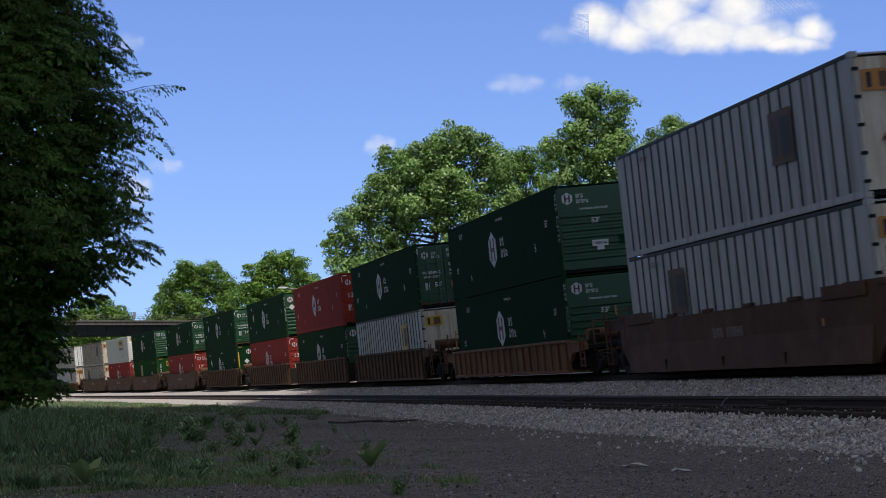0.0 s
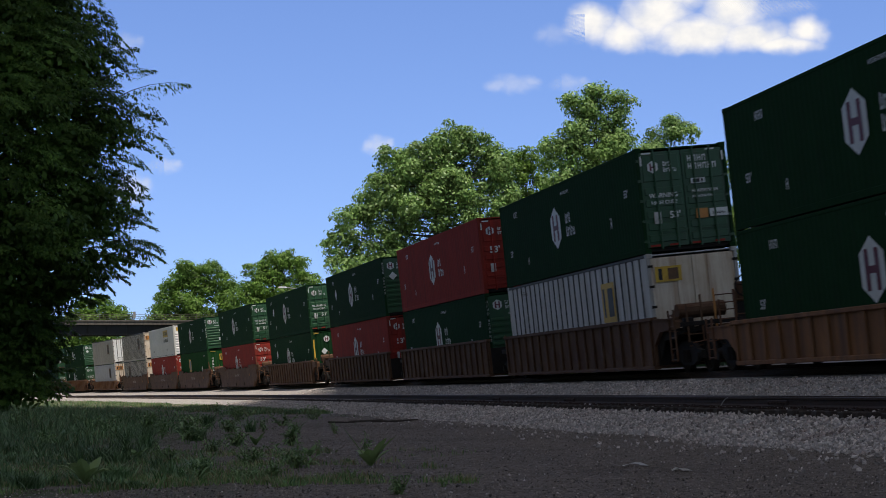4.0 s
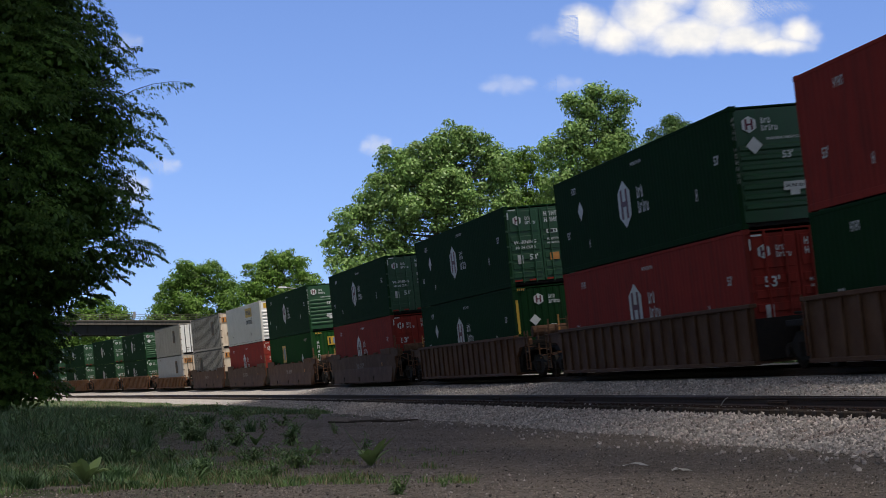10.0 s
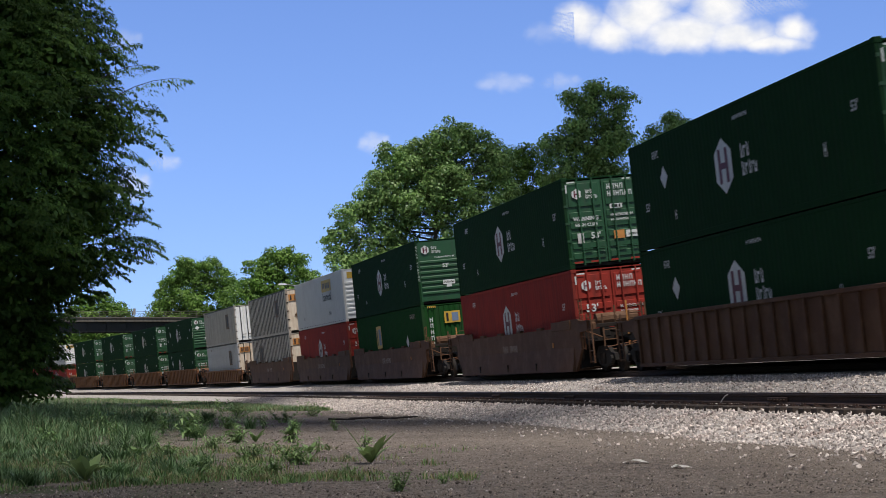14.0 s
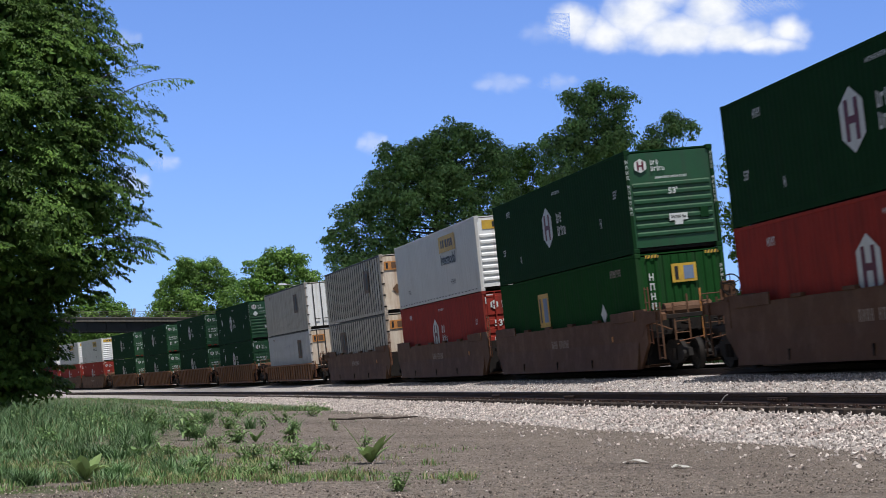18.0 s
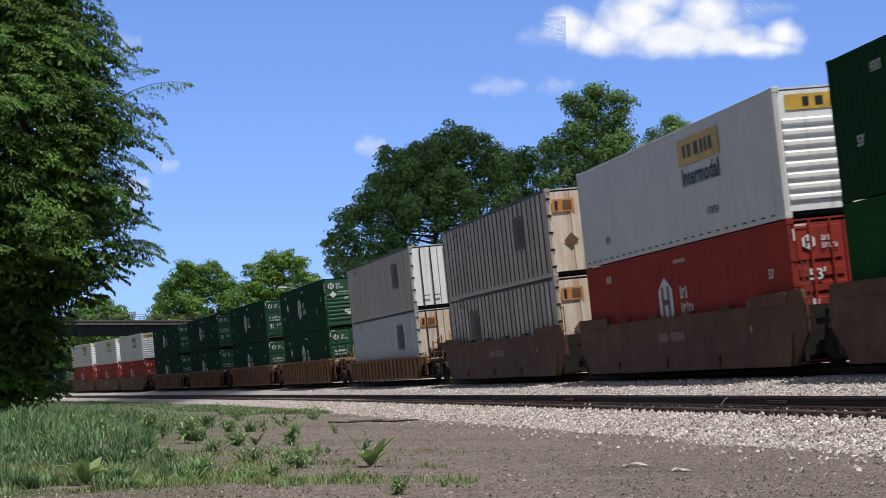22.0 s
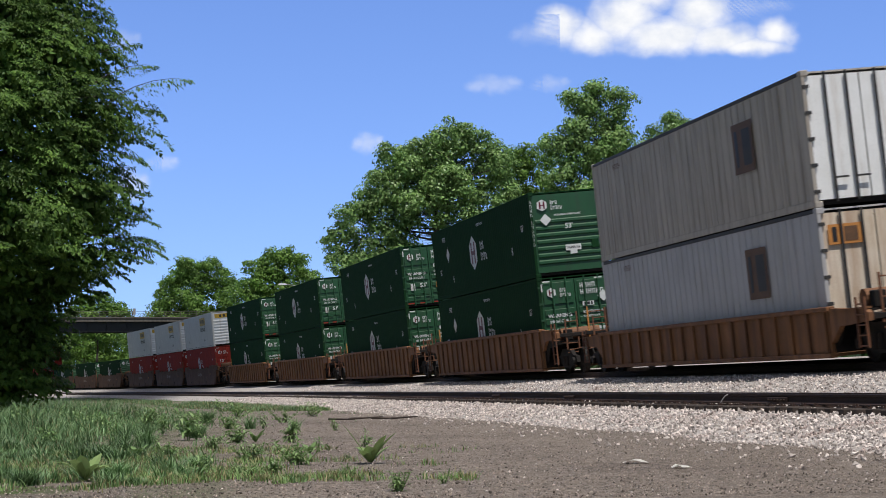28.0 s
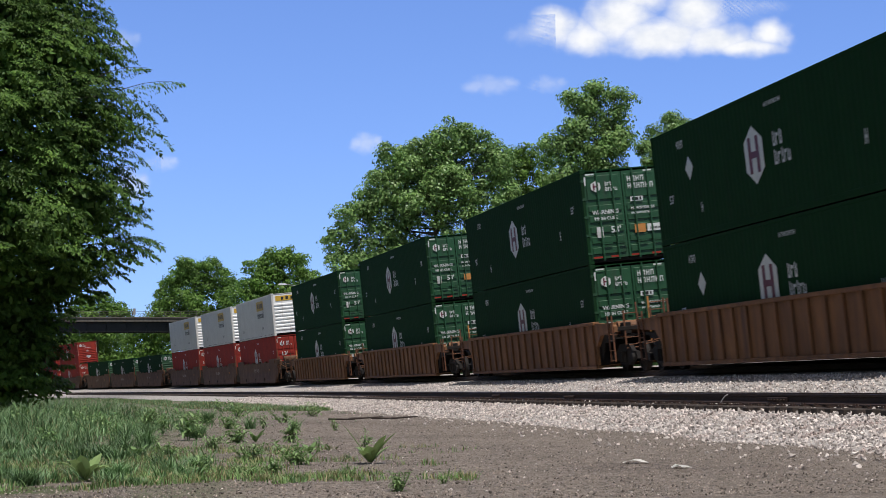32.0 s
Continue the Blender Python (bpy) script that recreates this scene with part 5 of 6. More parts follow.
def yard_tree():
    rng = random.Random(21)
    sc = NEAR_D / 3215
    ob = tagged(new("tree"), "dense dark green tree with drooping sprays overhanging the grass", "tree")
    base = Vector(((NEAR_AXIS - 784) * sc, NEAR_D, ground_z(NEAR_D)))
    ob.location = base
    up = lambda py: CAM_Z + (682 - py) * sc - base.z
    bm = bmesh.new()
    knees = [Vector((.2 * math.sin(k * 1.7), .2 * math.cos(k * 2.1), h)) for k, h in enumerate((-.2, 1.6, 4, 7.5, 11.5, 16))]
    for k, (p, q) in enumerate(zip(knees, knees[1:])):
        tube(bm, p, q, .36 * (1 - .17 * k), 10, .36 * (1 - .17 * (k + 1)), False)
    part("trunk", bm, BARK, ob, smooth=True)
    limbs = bmesh.new()
    roots, ways, lengths, rises, droops, centres, radii = [], [], [], [], [], [], []
    for k in range(2300):
        py = 705 - 1020 * rng.random()
        a = rng.uniform(0, math.tau) if rng.random() < .3 else rng.uniform(math.pi * 1.02, math.tau + .25)
        lobe = 1 + .13 * noise.noise((math.cos(a) * 2.2, math.sin(a) * 2.2, py * .011))
        r = reach(py) * lobe * (rng.uniform(.42, 1.0) ** .55)
        le = rng.uniform(.8, 1.7) * (1.15 if py < 500 else .75)
        u = Vector((math.cos(a + rng.uniform(-.5, .5)), math.sin(a + rng.uniform(-.5, .5)), 0)).normalized()
        tip = Vector((math.cos(a) * r, math.sin(a) * r, up(py)))
        rise, droop = rng.uniform(.1, .5), rng.uniform(.35, .8)
        root = tip - u * le * .9 - Vector((0, 0, le * (rise - droop)))
        roots.append(root)
        ways.append(u)
        lengths.append(le)
        rises.append(rise)
        droops.append(droop)
        if k % 5 == 0:
            hub = Vector((0, 0, max(.8, root.z - rng.uniform(.3, 1.4))))
            mid = hub.lerp(root, .55) + Vector((0, 0, .25))
            tube(limbs, hub, mid, .06, 5, .035, False)
            tube(limbs, mid, root, .035, 5, .012, False)
        if k % 3 == 0:
            centres.append(Vector((math.cos(a), math.sin(a), 0)) * (r - rng.uniform(.9, 1.8)) + Vector((0, 0, up(py))))
            radii.append(rng.uniform(.55, 1.0))
    part("branchwork", limbs, BARK, ob)
    for k in range(300):
        py = 690 - 800 * rng.random()
        a, r = rng.uniform(0, math.tau), reach(py) * .62 * rng.random() ** .5
        centres.append(Vector((math.cos(a) * r, math.sin(a) * r, up(py))))
        radii.append(rng.uniform(.8, 1.3))
    part("inner_crown", leaf_cloud("inner_crown", centres, radii, 70, .25, L_NEAR, 24, .4, .6), None, ob)
    part("crown", frond_leaves("crown", roots, ways, lengths, rises, droops, 122, .13, 25, L_NEAR), None, ob)
    # single boughs that reach out into the open and swing in the wind
    for i, (x0, y0, x1, y1, per) in enumerate(((208, 172, 341, 149, 120), (196, 150, 288, 132, 110), (200, 196, 298, 213, 110), (150, 112, 246, 76, 110), (120, 70, 180, 36, 100), (170, 244, 274, 264, 120),
                                               (170, 280, 268, 300, 100), (150, 330, 256, 350, 100), (170, 376, 282, 404, 130), (180, 424, 300, 462, 140), (160, 452, 276, 470, 120), (110, 470, 190, 506, 110))):
        b = Vector(((x0 - NEAR_AXIS) * sc, rng.uniform(-1.6, .4), up(y0)))
        tip = Vector(((x1 - NEAR_AXIS) * sc, b.y + rng.uniform(-.6, .2), up(y1)))
        d = (tip - b)
        le, u = d.xy.length, Vector((d.x, d.y, 0)).normalized()
        droop = .35
        rise = d.z / le + droop
        stem = bmesh.new()
        spine = [Vector((u.x * le * f, u.y * le * f, le * (rise * f - droop * f * f))) for f in (-.4, 0, .25, .5, .75, 1)]
        for k, (p, q) in enumerate(zip(spine, spine[1:])):
            tube(stem, p, q, .02 - .0035 * k, 5, .0165 - .0035 * k, False)
        bough = part("bough", stem, BARK, ob, "leafy bough reaching out of the crown")
        bough.matrix_local = Matrix.Translation(b)
        part("leaves", frond_leaves("leaves", [(0, 0, 0)], [u], [le], [rise], [droop], int(per * 2.4), .125, 60 + i, L_NEAR, .27), None, bough)
        BOUGHS.append((bough, b, .6 + .5 * rng.random()))


yard_tree()


def far_woods():
    rng = random.Random(77)
    centres, radii = [], []
    for i in range(1500):
        x = rng.uniform(-160, 220)
        y = 380 + rng.uniform(0, 60) - .15 * x
        h = 9 + 4 * noise.noise((x * .03, 1, 0)) + 2 * noise.noise((x * .12, 3, 0))
        centres.append((x, y, ground_z(y) + rng.uniform(0, 1) ** .6 * h))
        radii.append(rng.uniform(1.6, 3.2))
    ob = new("far_woods", leaf_cloud("far_woods", centres, radii, 36, 1.0, L_FAR, 78, .2, .6))
    return tagged(ob, "far belt of bright green woodland", "woods", kind="stuff")


far_woods()


def tree_belt():
    """Unseen tree belt added to close the camera's left and back, dimming the train."""
    rng = random.Random(81)
    centres, radii = [], []
    for i in range(1500):
        y = rng.uniform(-70, 210)
        x = -.27 * max(0, y) - 24 - rng.uniform(0, 9)
        h = 13 + 3 * noise.noise((y * .06, 2, 0))
        centres.append((x, y, ground_z(y) + h * rng.random() ** .8))
        radii.append(rng.uniform(1.2, 2.2))
    ob = new("tree_belt", leaf_cloud("tree_belt", centres, radii, 22, 1.0, L_NEAR, 82, .2, .6))
    return tagged(ob, "unseen green belt of trees added to dim the train's side", "woods", kind="stuff")


tree_belt()


def undergrowth():
    rng = random.Random(79)
    centres, radii = [], []
    for i in range(2600):
        s = 40 - 340 * rng.random()
        lat = -6.5 - 9 * rng.random()
        h = 2.2 + (-lat - 6) * .35 + 1.2 * noise.noise((s * .08, lat * .2, 4))
        p = beside(s, lat, 0)
        centres.append((p.x, p.y, p.z - 1.4 + h * rng.random() ** .7))
        radii.append(rng.uniform(.5, 1.1))
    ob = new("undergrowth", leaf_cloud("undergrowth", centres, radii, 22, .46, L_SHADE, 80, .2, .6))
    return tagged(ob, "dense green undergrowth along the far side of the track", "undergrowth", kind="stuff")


undergrowth()

# ---- bridge ----
def bridge():
    d = 268.0
    c = Vector(((250 - 784) / 3215 * d, d, 0))
    sc = d / 3215
    zd = CAM_Z + (682 - 568) * sc
    ob = tagged(new("road_bridge"), "concrete road bridge with dark girders over the tracks", "bridge")
    ob.matrix_basis = Matrix.Translation((c.x, c.y, 0)) @ Matrix.Rotation(radians(20), 4, "Z")
    part("deck", boxm(-170, 68, -.2, 9.4, zd - .55, zd - .06, bevel=.03), DECKM, ob)
    part("kerb", boxm(-170, 68, -.3, .1, zd - .06, zd + .16, bevel=.02), DECKM, ob)
    for y in (.5, 3.2, 5.9, 8.6):
        bm = boxm(-38, 28, y - .02, y + .02, zd - 1.95, zd - .55)
        box(bm, -38, 28, y - .22, y + .22, zd - 2.0, zd - 1.95)
        for i in range(23):
            box(bm, -37 + i * 2.9, -36.96 + i * 2.9, y - .2, y - .02, zd - 1.95, zd - .55)
        part("girder", bm, GIRDER, ob, "dark blue-grey plate girder")
    for i in range(28):
        part("railing_post", boxm(-37.5 + i * 2.4, -37.42 + i * 2.4, -.2, -.12, zd + .16, zd + 1.0), PARAPET, ob)
    for z in (.42, .7, .97):
        part("railing_bar", boxm(-38, 28, -.17, -.13, zd + z - .022, zd + z + .022), PARAPET, ob)
    for x in (14.0, -24.0):
        part("pier", boxm(x - .5, x + .5, .4, 8.8, -2, zd - 2.0, bevel=.05), CONCRETE, ob)
    s = part("sign_panel", boxm(-1.4, -1.0, -.3, -.26, zd + .5, zd + 1.4), GALV, ob, "small grey sign panel")
    for x0, x1, lo in ((18.0, 70.0, 1), (-190.0, -27.0, 0)):
        bm = bmesh.new()
        ends = []
        for x in (x0, x1):
            ends.append([bm.verts.new(p) for p in ((x, -14, -3), (x, -.25, zd - .56), (x, 9.5, zd - .56), (x, 23, -3))])
        for i in range(3):
            bm.faces.new((ends[0][i], ends[1][i], ends[1][i + 1], ends[0][i + 1]))
        bm.faces.new(ends[0][::-1])
        bm.faces.new(ends[1])
        part("embankment", bm, EARTH, ob, "grassy earth embankment")
    return ob, zd


road_bridge, DECK = bridge()


def road_car(name, label, paint, lane, tall, pickup=False):
    """A car in parts: body, cabin glass, roof, wheels, lights."""
    ob = tagged(new(name), label, "car", "cars on the bridge")
    z1, z2 = (.95, 1.75) if tall else (.85, 1.42)
    body = [(-2.35, .4), (-2.4, .75), (-2.3, z1), (1.0, z1), (2.15, z1 - .12), (2.38, .7), (2.3, .38)]
    part("body", extrude_xz(bmesh.new(), body, -.9, .9), paint, ob)
    r = -.5 if pickup else (-2.15 if tall else -1.6)
    part("cabin_glass", extrude_xz(bmesh.new(), [(r, z1), (r + .15, z2 - .07), (.35, z2 - .07), (1.05, z1)], -.78, .78), BLACK, ob, "dark windows")
    part("roof", boxm(r + .12, .4, -.72, .72, z2 - .08, z2, bevel=.03), paint, ob)
    for x in (r + .08, -.75, .25):
        part("pillar", boxm(x, x + .1, -.8, .8, z1, z2 - .05), paint, ob)
    part("side_trim", boxm(-2.3, 2.2, -.915, .915, .42, .62), BLACK, ob)
    for x in (-1.45, 1.42):
        for y in (-.82, .82):
            w = part("wheel", tube(bmesh.new(), (x, y - .1, .34), (x, y + .1, .34), .34, 16), BLACK, ob, "black tyre")
            part("rim", tube(bmesh.new(), (x, y - .105, .34), (x, y + .105, .34), .19, 12), GALV, w)
    for y in (-.6, .6):
        part("headlight", boxm(2.3, 2.4, y - .15, y + .15, .62, .76), DECAL, ob)
        part("tail_light", boxm(-2.42, -2.33, y - .15, y + .15, .7, .9), RED, ob)
    return ob, lane


BRIDGE_CARS = [(*road_car("car", "white sport utility car on the road bridge", BRIGHT, 2.4, True), 24.5, -4.7, 17.5),
               (*road_car("car", "dark grey low car on the road bridge", SEAM, 2.4, False), 23.0, -2.9, 15.8),
               (*road_car("car", "dark grey low car crossing the road bridge", SEAM, 2.4, False), 30.0, -3.7, 15.0),
               (*road_car("car", "white saloon car crossing the road bridge", BRIGHT, 6.4, False), 17.1, 1.0, -21.4)]


def drive(item):
    """Rows for a car that waits out of sight, crosses the bridge and pulls up beyond it."""
    ob, lane, t1, x1, v = item
    rows = []
    for t in range(0, 33):
        x = x1 + v * (t - t1)
        x = max(-158 + t * .01, min(60 + t * .01, x))
        rows.append((t, road_bridge.matrix_basis @ Matrix.Translation((x, lane, DECK - .058)) @ Matrix.Rotation(0 if v > 0 else math.pi, 4, "Z")))
    return rows


def street_lamp():
    p = sight(503, 511, 215)
    ob = tagged(new("street_lamp"), "grey street lamp with a white cobra head", "street lamp")
    ob.location = (p.x + 1.4, p.y, ground_z(p.y))
    z = p.z - ob.location.z
    part("pole", tube(bmesh.new(), (0, 0, -.2), (0, 0, z - .2), .11, 10, .07), GALV, ob)
    part("arm", tube(bmesh.new(), (0, 0, z - .25), (-1.2, 0, z), .045, 8), GALV, ob)
    bm = bmesh.new()
    extrude_xz(bm, [(-2.1, z - .08), (-2.2, z), (-2.0, z + .12), (-1.3, z + .1), (-1.1, z - .02), (-1.3, z - .1)], -.17, .17)
    part("lamp_head", bm, BRIGHT, ob, "white lamp head")


street_lamp()

# ---- grass and weeds ----
def blades(name, count, seed, place, h, w, material, label, lean=.5):
    """Grass: narrow bent blades, each of two quads."""
    rng = np.random.default_rng(seed)
    P, S = [], []
    while len(P) < count:
        q = place(rng)
        if q is not None:
            P.append(q[:3])
            S.append(q[3])
    P, S = np.array(P), np.array(S)
    n = len(P)
    a = rng.uniform(0, math.tau, n)
    dirn = np.stack((np.cos(a), np.sin(a), np.zeros(n)), 1)
    side = np.stack((-np.sin(a), np.cos(a), np.zeros(n)), 1)
    hh = (h * S * rng.uniform(.55, 1.3, n))[:, None]
    ww = (w * rng.uniform(.6, 1.4, n))[:, None]
    ln = hh * lean * rng.uniform(.1, 1.0, n)[:, None]
    up = np.array((0, 0, 1.0))
    m = P + dirn * ln * .35 + up * hh * .55
    t = P + dirn * ln + up * hh * .95
    v = np.stack((P - side * ww, P + side * ww, m + side * ww * .8, m - side * ww * .8, t), 1).reshape(-1, 3)
    k = np.arange(n) * 5
    quads = np.stack((k, k + 1, k + 2, k + 3), 1)
    tris = np.stack((k + 3, k + 2, k + 4), 1)
    me = bpy.data.meshes.new(name)
    me.from_pydata(v.tolist(), [], quads.tolist() + tris.tolist())
    me.materials.append(material)
    return tagged(new(name, me), label, "grass", kind="stuff")


def smooth(v, lo, hi):
    f = max(0.0, min(1.0, (v - lo) / (hi - lo)))
    return f * f * (3 - 2 * f)


def bearing(rng, x0, x1, y0, y1):
    """A random spot of ground within a range of bearings: across, down, place."""
    px, py = rng.uniform(x0, x1), rng.uniform(y0, y1)
    d = 30.0
    for _ in range(5):
        d = (CAM_Z - ground_z(d)) * 3215 / (py - 682)
    return px, py, (px - 784) / 3215 * d, d


def meadow(rng):
    px, py, x, d = bearing(rng, -60, 640, 704, 826)
    if rail_side(x, d) < 8.0:
        return None
    f = .55 * noise.noise((x * .8, d * .35, 7)) + .35 * noise.noise((x * 2.6, d * 1.2, 3))
    a = 1.15 * (1 - smooth(px, 120, 560)) - 1.9 * math.exp(-((px - 320) / 150) ** 2 - ((py - 792) / 22) ** 2)
    if a + 1.3 * f < rng.uniform(.3, .8):
        return None
    tall = .7 + 1.2 * noise.noise((x * 1.9, d * .9, 21)) + .5 * noise.noise((x * 5, d * 2.5, 9))
    return (x, d, lay(x, d) - .01, max(.2, tall) * (.3 + .75 * (1 - smooth(px, 20, 330))) * (1 - .75 * smooth(py, 770, 825)))


def low_grass(rng):
    px, py, x, d = bearing(rng, -60, 840, 800, 876)
    f = .6 * noise.noise((x * 1.3, d * .9, 17)) + .3 * noise.noise((x * 4, d * 2, 5))
    a = .95 * (1 - smooth(px, 250, 700)) * (1 - smooth(py, 846 + .02 * px, 866 + .02 * px)) + .3 * math.exp(-((py - 852) / 9) ** 2) * (1 - smooth(px, 700, 850))
    if a + 2.1 * f < rng.uniform(.35, 1.1):
        return None
    return (x, d, lay(x, d) - .01, rng.uniform(.5, 1.0))


def verge(rng):
    px, py, x, d = bearing(rng, 150, 640, 704, 735)
    r = rail_side(x, d)
    if not 7.6 < r < 12.0 or noise.noise((x * .5, d * .15, 5)) + .3 * noise.noise((x * 2, d * .6, 1)) < rng.uniform(-.15, .3):
        return None
    return (x, d, lay(x, d) - .01, rng.uniform(.4, 1.0))


def tufts(rng):
    """Blades bunched into tussocks."""
    if not TUSSOCK or rng.random() < .03:
        px, py, x, d = bearing(rng, -40, 700, 712, 866)
        if rail_side(x, d) < 8.0 or rng.random() < smooth(px, 120, 560) or noise.noise((x * .9, d * .5, 13)) < -.1:
            return None
        TUSSOCK[:] = [x, d, rng.uniform(.5, 1.2) * (1 - .5 * smooth(py, 780, 860))]
    if not TUSSOCK:
        return None
    x, d = TUSSOCK[0] + rng.normal() * .05, TUSSOCK[1] + rng.normal() * .05
    return (x, d, lay(x, d) - .01, TUSSOCK[2])


TUSSOCK = []
blades("grass_tussocks", 9000, 46, tufts, .26, .007, L_GRASS, "pale bent tussocks of grass", 1.5)
blades("meadow_grass", 44000, 41, meadow, .36, .009, L_GRASS, "tall green roadside grass", 1.1)
blades("low_grass", 15000, 43, low_grass, .085, .0045, L_FRESH, "short green grass on bare dirt", 1.0)
blades("verge_grass", 9000, 42, verge, .18, .014, L_GRASS, "thin grass at the edge of the ballast", .8)
blades("dry_verge", 5000, 47, verge, .15, .012, L_DRY, "dry straw-coloured grass at the edge of the ballast", .9)
blades("dry_grass", 7000, 44, meadow, .34, .006, L_DRY, "dry straw-coloured grass stalks", .9)
blades("dry_stubble", 5000, 45, low_grass, .1, .005, L_DRY, "dry straw stubble on bare dirt", 1.2)


def broad_leaf(bm, p, a, length, width, rise, droop):
    """One bent leaf with a folded midrib."""
    d = Vector((math.cos(a), math.sin(a), 0))
    s = Vector((-math.sin(a), math.cos(a), 0))
    n = 4
    rows = []
    for i in range(n + 1):
        f = i / n
        c = Vector(p) + d * length * f * (1 - .15 * f) + Vector((0, 0, length * (rise * f - droop * f * f)))
        w = width * math.sin(math.pi * min(.97, .12 + .88 * f)) * .5
        rows.append((bm.verts.new(c - s * w + Vector((0, 0, w * .3))), bm.verts.new(c), bm.verts.new(c + s * w + Vector((0, 0, w * .3)))))
    for r, q in zip(rows, rows[1:]):
        bm.faces.new((r[0], r[1], q[1], q[0]))
        bm.faces.new((r[1], r[2], q[2], q[1]))


def weed(px, py, kind, size, seed):
    """A weed where the ground is seen at that bearing."""
    rng = random.Random(seed)
    d = CAM_Z * 3215 / (py - 682)
    for _ in range(6):
        d = (CAM_Z - ground_z(d)) * 3215 / (py - 682)
    x = (px - 784) / 3215 * d
    lab = {"rosette": "leafy pale green rosette weed on bare dirt", "bush": "bushy green weed in thin grass", "stalk": "upright leafy green weed", "mullein": "pale woolly-leaved weed on bare dirt"}[kind]
    ob = tagged(new("weed"), lab, "weed", "weeds on the dirt")
    ob.location = (x, d, lay(x, d) - .01)
    mt = L_MULL if kind == "mullein" else L_WEED
    if kind in ("rosette", "mullein"):
        for i in range(9):
            bm = bmesh.new()
            broad_leaf(bm, (0, 0, .02), i * 2.4 + rng.uniform(-.2, .2), size * rng.uniform(.5, .95), size * .34, rng.uniform(.7, 1.6), rng.uniform(.3, .8))
            part("leaf", bm, mt, ob)
    else:
        n = 9 if kind == "bush" else 3
        for k in range(n):
            a = rng.uniform(0, 6.28)
            r = size * (.5 if kind == "bush" else .2) * rng.random()
            tip = Vector((math.cos(a) * r * 2.0, math.sin(a) * r * 2.0, size * rng.uniform(.4, .85)))
            bm = bmesh.new()
            tube(bm, (math.cos(a) * r * .4, math.sin(a) * r * .4, 0), tip, .007, 5, .003)
            stem = part("stem", bm, mt, ob)
            lb = bmesh.new()
            for i in range(15):
                f = .15 + .85 * i / 14
                q = Vector((math.cos(a) * r * .4, math.sin(a) * r * .4, 0)).lerp(tip, f)
                broad_leaf(lb, q, i * 2.4 + k, size * .4 * (1.15 - f * .5), size * .085, rng.uniform(.1, .9), rng.uniform(.3, .8))
            part("foliage", lb, mt, stem)
    return ob


WEEDS = [(652, 828, "mullein", .38, 1), (640, 800, "stalk", .3, 2), (150, 855, "mullein", .36, 3), (240, 812, "rosette", .22, 4), (330, 785, "stalk", .62, 5), (345, 770, "bush", .45, 6), (285, 775, "stalk", .5, 7),
         (525, 828, "bush", .36, 8), (515, 790, "bush", .4, 9), (440, 820, "bush", .3, 10), (465, 765, "stalk", .4, 11), (300, 815, "bush", .3, 12), (415, 790, "bush", .4, 13), (430, 850, "bush", .22, 14),
         (700, 878, "bush", .2, 15), (780, 866, "stalk", .14, 16), (550, 745, "bush", .5, 17), (400, 765, "bush", .42, 18), (560, 800, "stalk", .2, 19)]
MORE_WEEDS = [(180, 770, "bush", .5, 20), (360, 850, "stalk", .34, 21), (90, 800, "bush", .4, 22),
         (370, 800, "bush", .3, 23), (480, 845, "bush", .24, 24), (590, 770, "stalk", .3, 25), (260, 760, "bush", .5, 26), (420, 745, "bush", .55, 27), (500, 755, "bush", .4, 28), (345, 830, "rosette", .2, 29), (610, 850, "bush", .16, 30), (130, 760, "bush", .55, 31), (380, 735, "stalk", .6, 32), (205, 785, "stalk", .4, 33), (450, 790, "rosette", .24, 34), (545, 812, "rosette", .2, 35), (40, 765, "bush", .6, 36)]
for w in WEEDS + MORE_WEEDS:
    weed(*w)


def litter(px, py, w, h, seed):
    d = 20.0
    for _ in range(6):
        d = (CAM_Z - ground_z(d)) * 3215 / (py - 672.7)
    rng = random.Random(seed)
    x = (px - 784) / 3215 * d
    bm = bmesh.new()
    vs = [[bm.verts.new((-w / 2 + w * i / 4, -h / 2 + h * j / 3, .012 + rng.uniform(.0, .03) * (i not in (0, 4)))) for i in range(5)] for j in range(4)]
    for j in range(3):
        for i in range(4):
            bm.faces.new((vs[j][i], vs[j][i + 1], vs[j + 1][i + 1], vs[j + 1][i]))
    bmesh.ops.solidify(bm, geom=bm.faces[:], thickness=.003)
    ob = tagged(part("paper_scrap", bm, PAPER), "crumpled scrap of white paper on the dirt", "litter", "paper scraps")
    ob.location = (x, d, lay(x, d))


litter(1118, 826, .26, .2, 1)
litter(1199, 835, .19, .16, 2)


def loose_wire():
    p = beside(1.6, LAT1 + .8, -DROP1)
    bm = bmesh.new()
    pts = [(-.09, 0, -.16), (-.05, 0, -.09), (0, 0, -.03), (.06, 0, -.01), (.14, 0, -.01)]
    for a, b in zip(pts, pts[1:]):
        tube(bm, a, b, .009, 6)
    ob = tagged(part("bond_wire", bm, GALV), "pale bent bond wire on the rail", "wire")
    ob.location = p


loose_wire()


def dead_branch():
    bm = bmesh.new()
    x, y = -1.9, 44.0
    rng = random.Random(4)
    for k in range(4):
        a = Vector((x - .9 + .5 * k, y + rng.uniform(-.4, .4), lay(x, y) + .06))
        b = a + Vector((rng.uniform(.6, 1.1), rng.uniform(-.5, .5), rng.uniform(-.03, .05)))
        tube(bm, a, b, .03, 6, .015)
    tagged(part("dead_branch", bm, DEADWOOD), "dark dead branches lying on the dirt", "branch")


dead_branch()


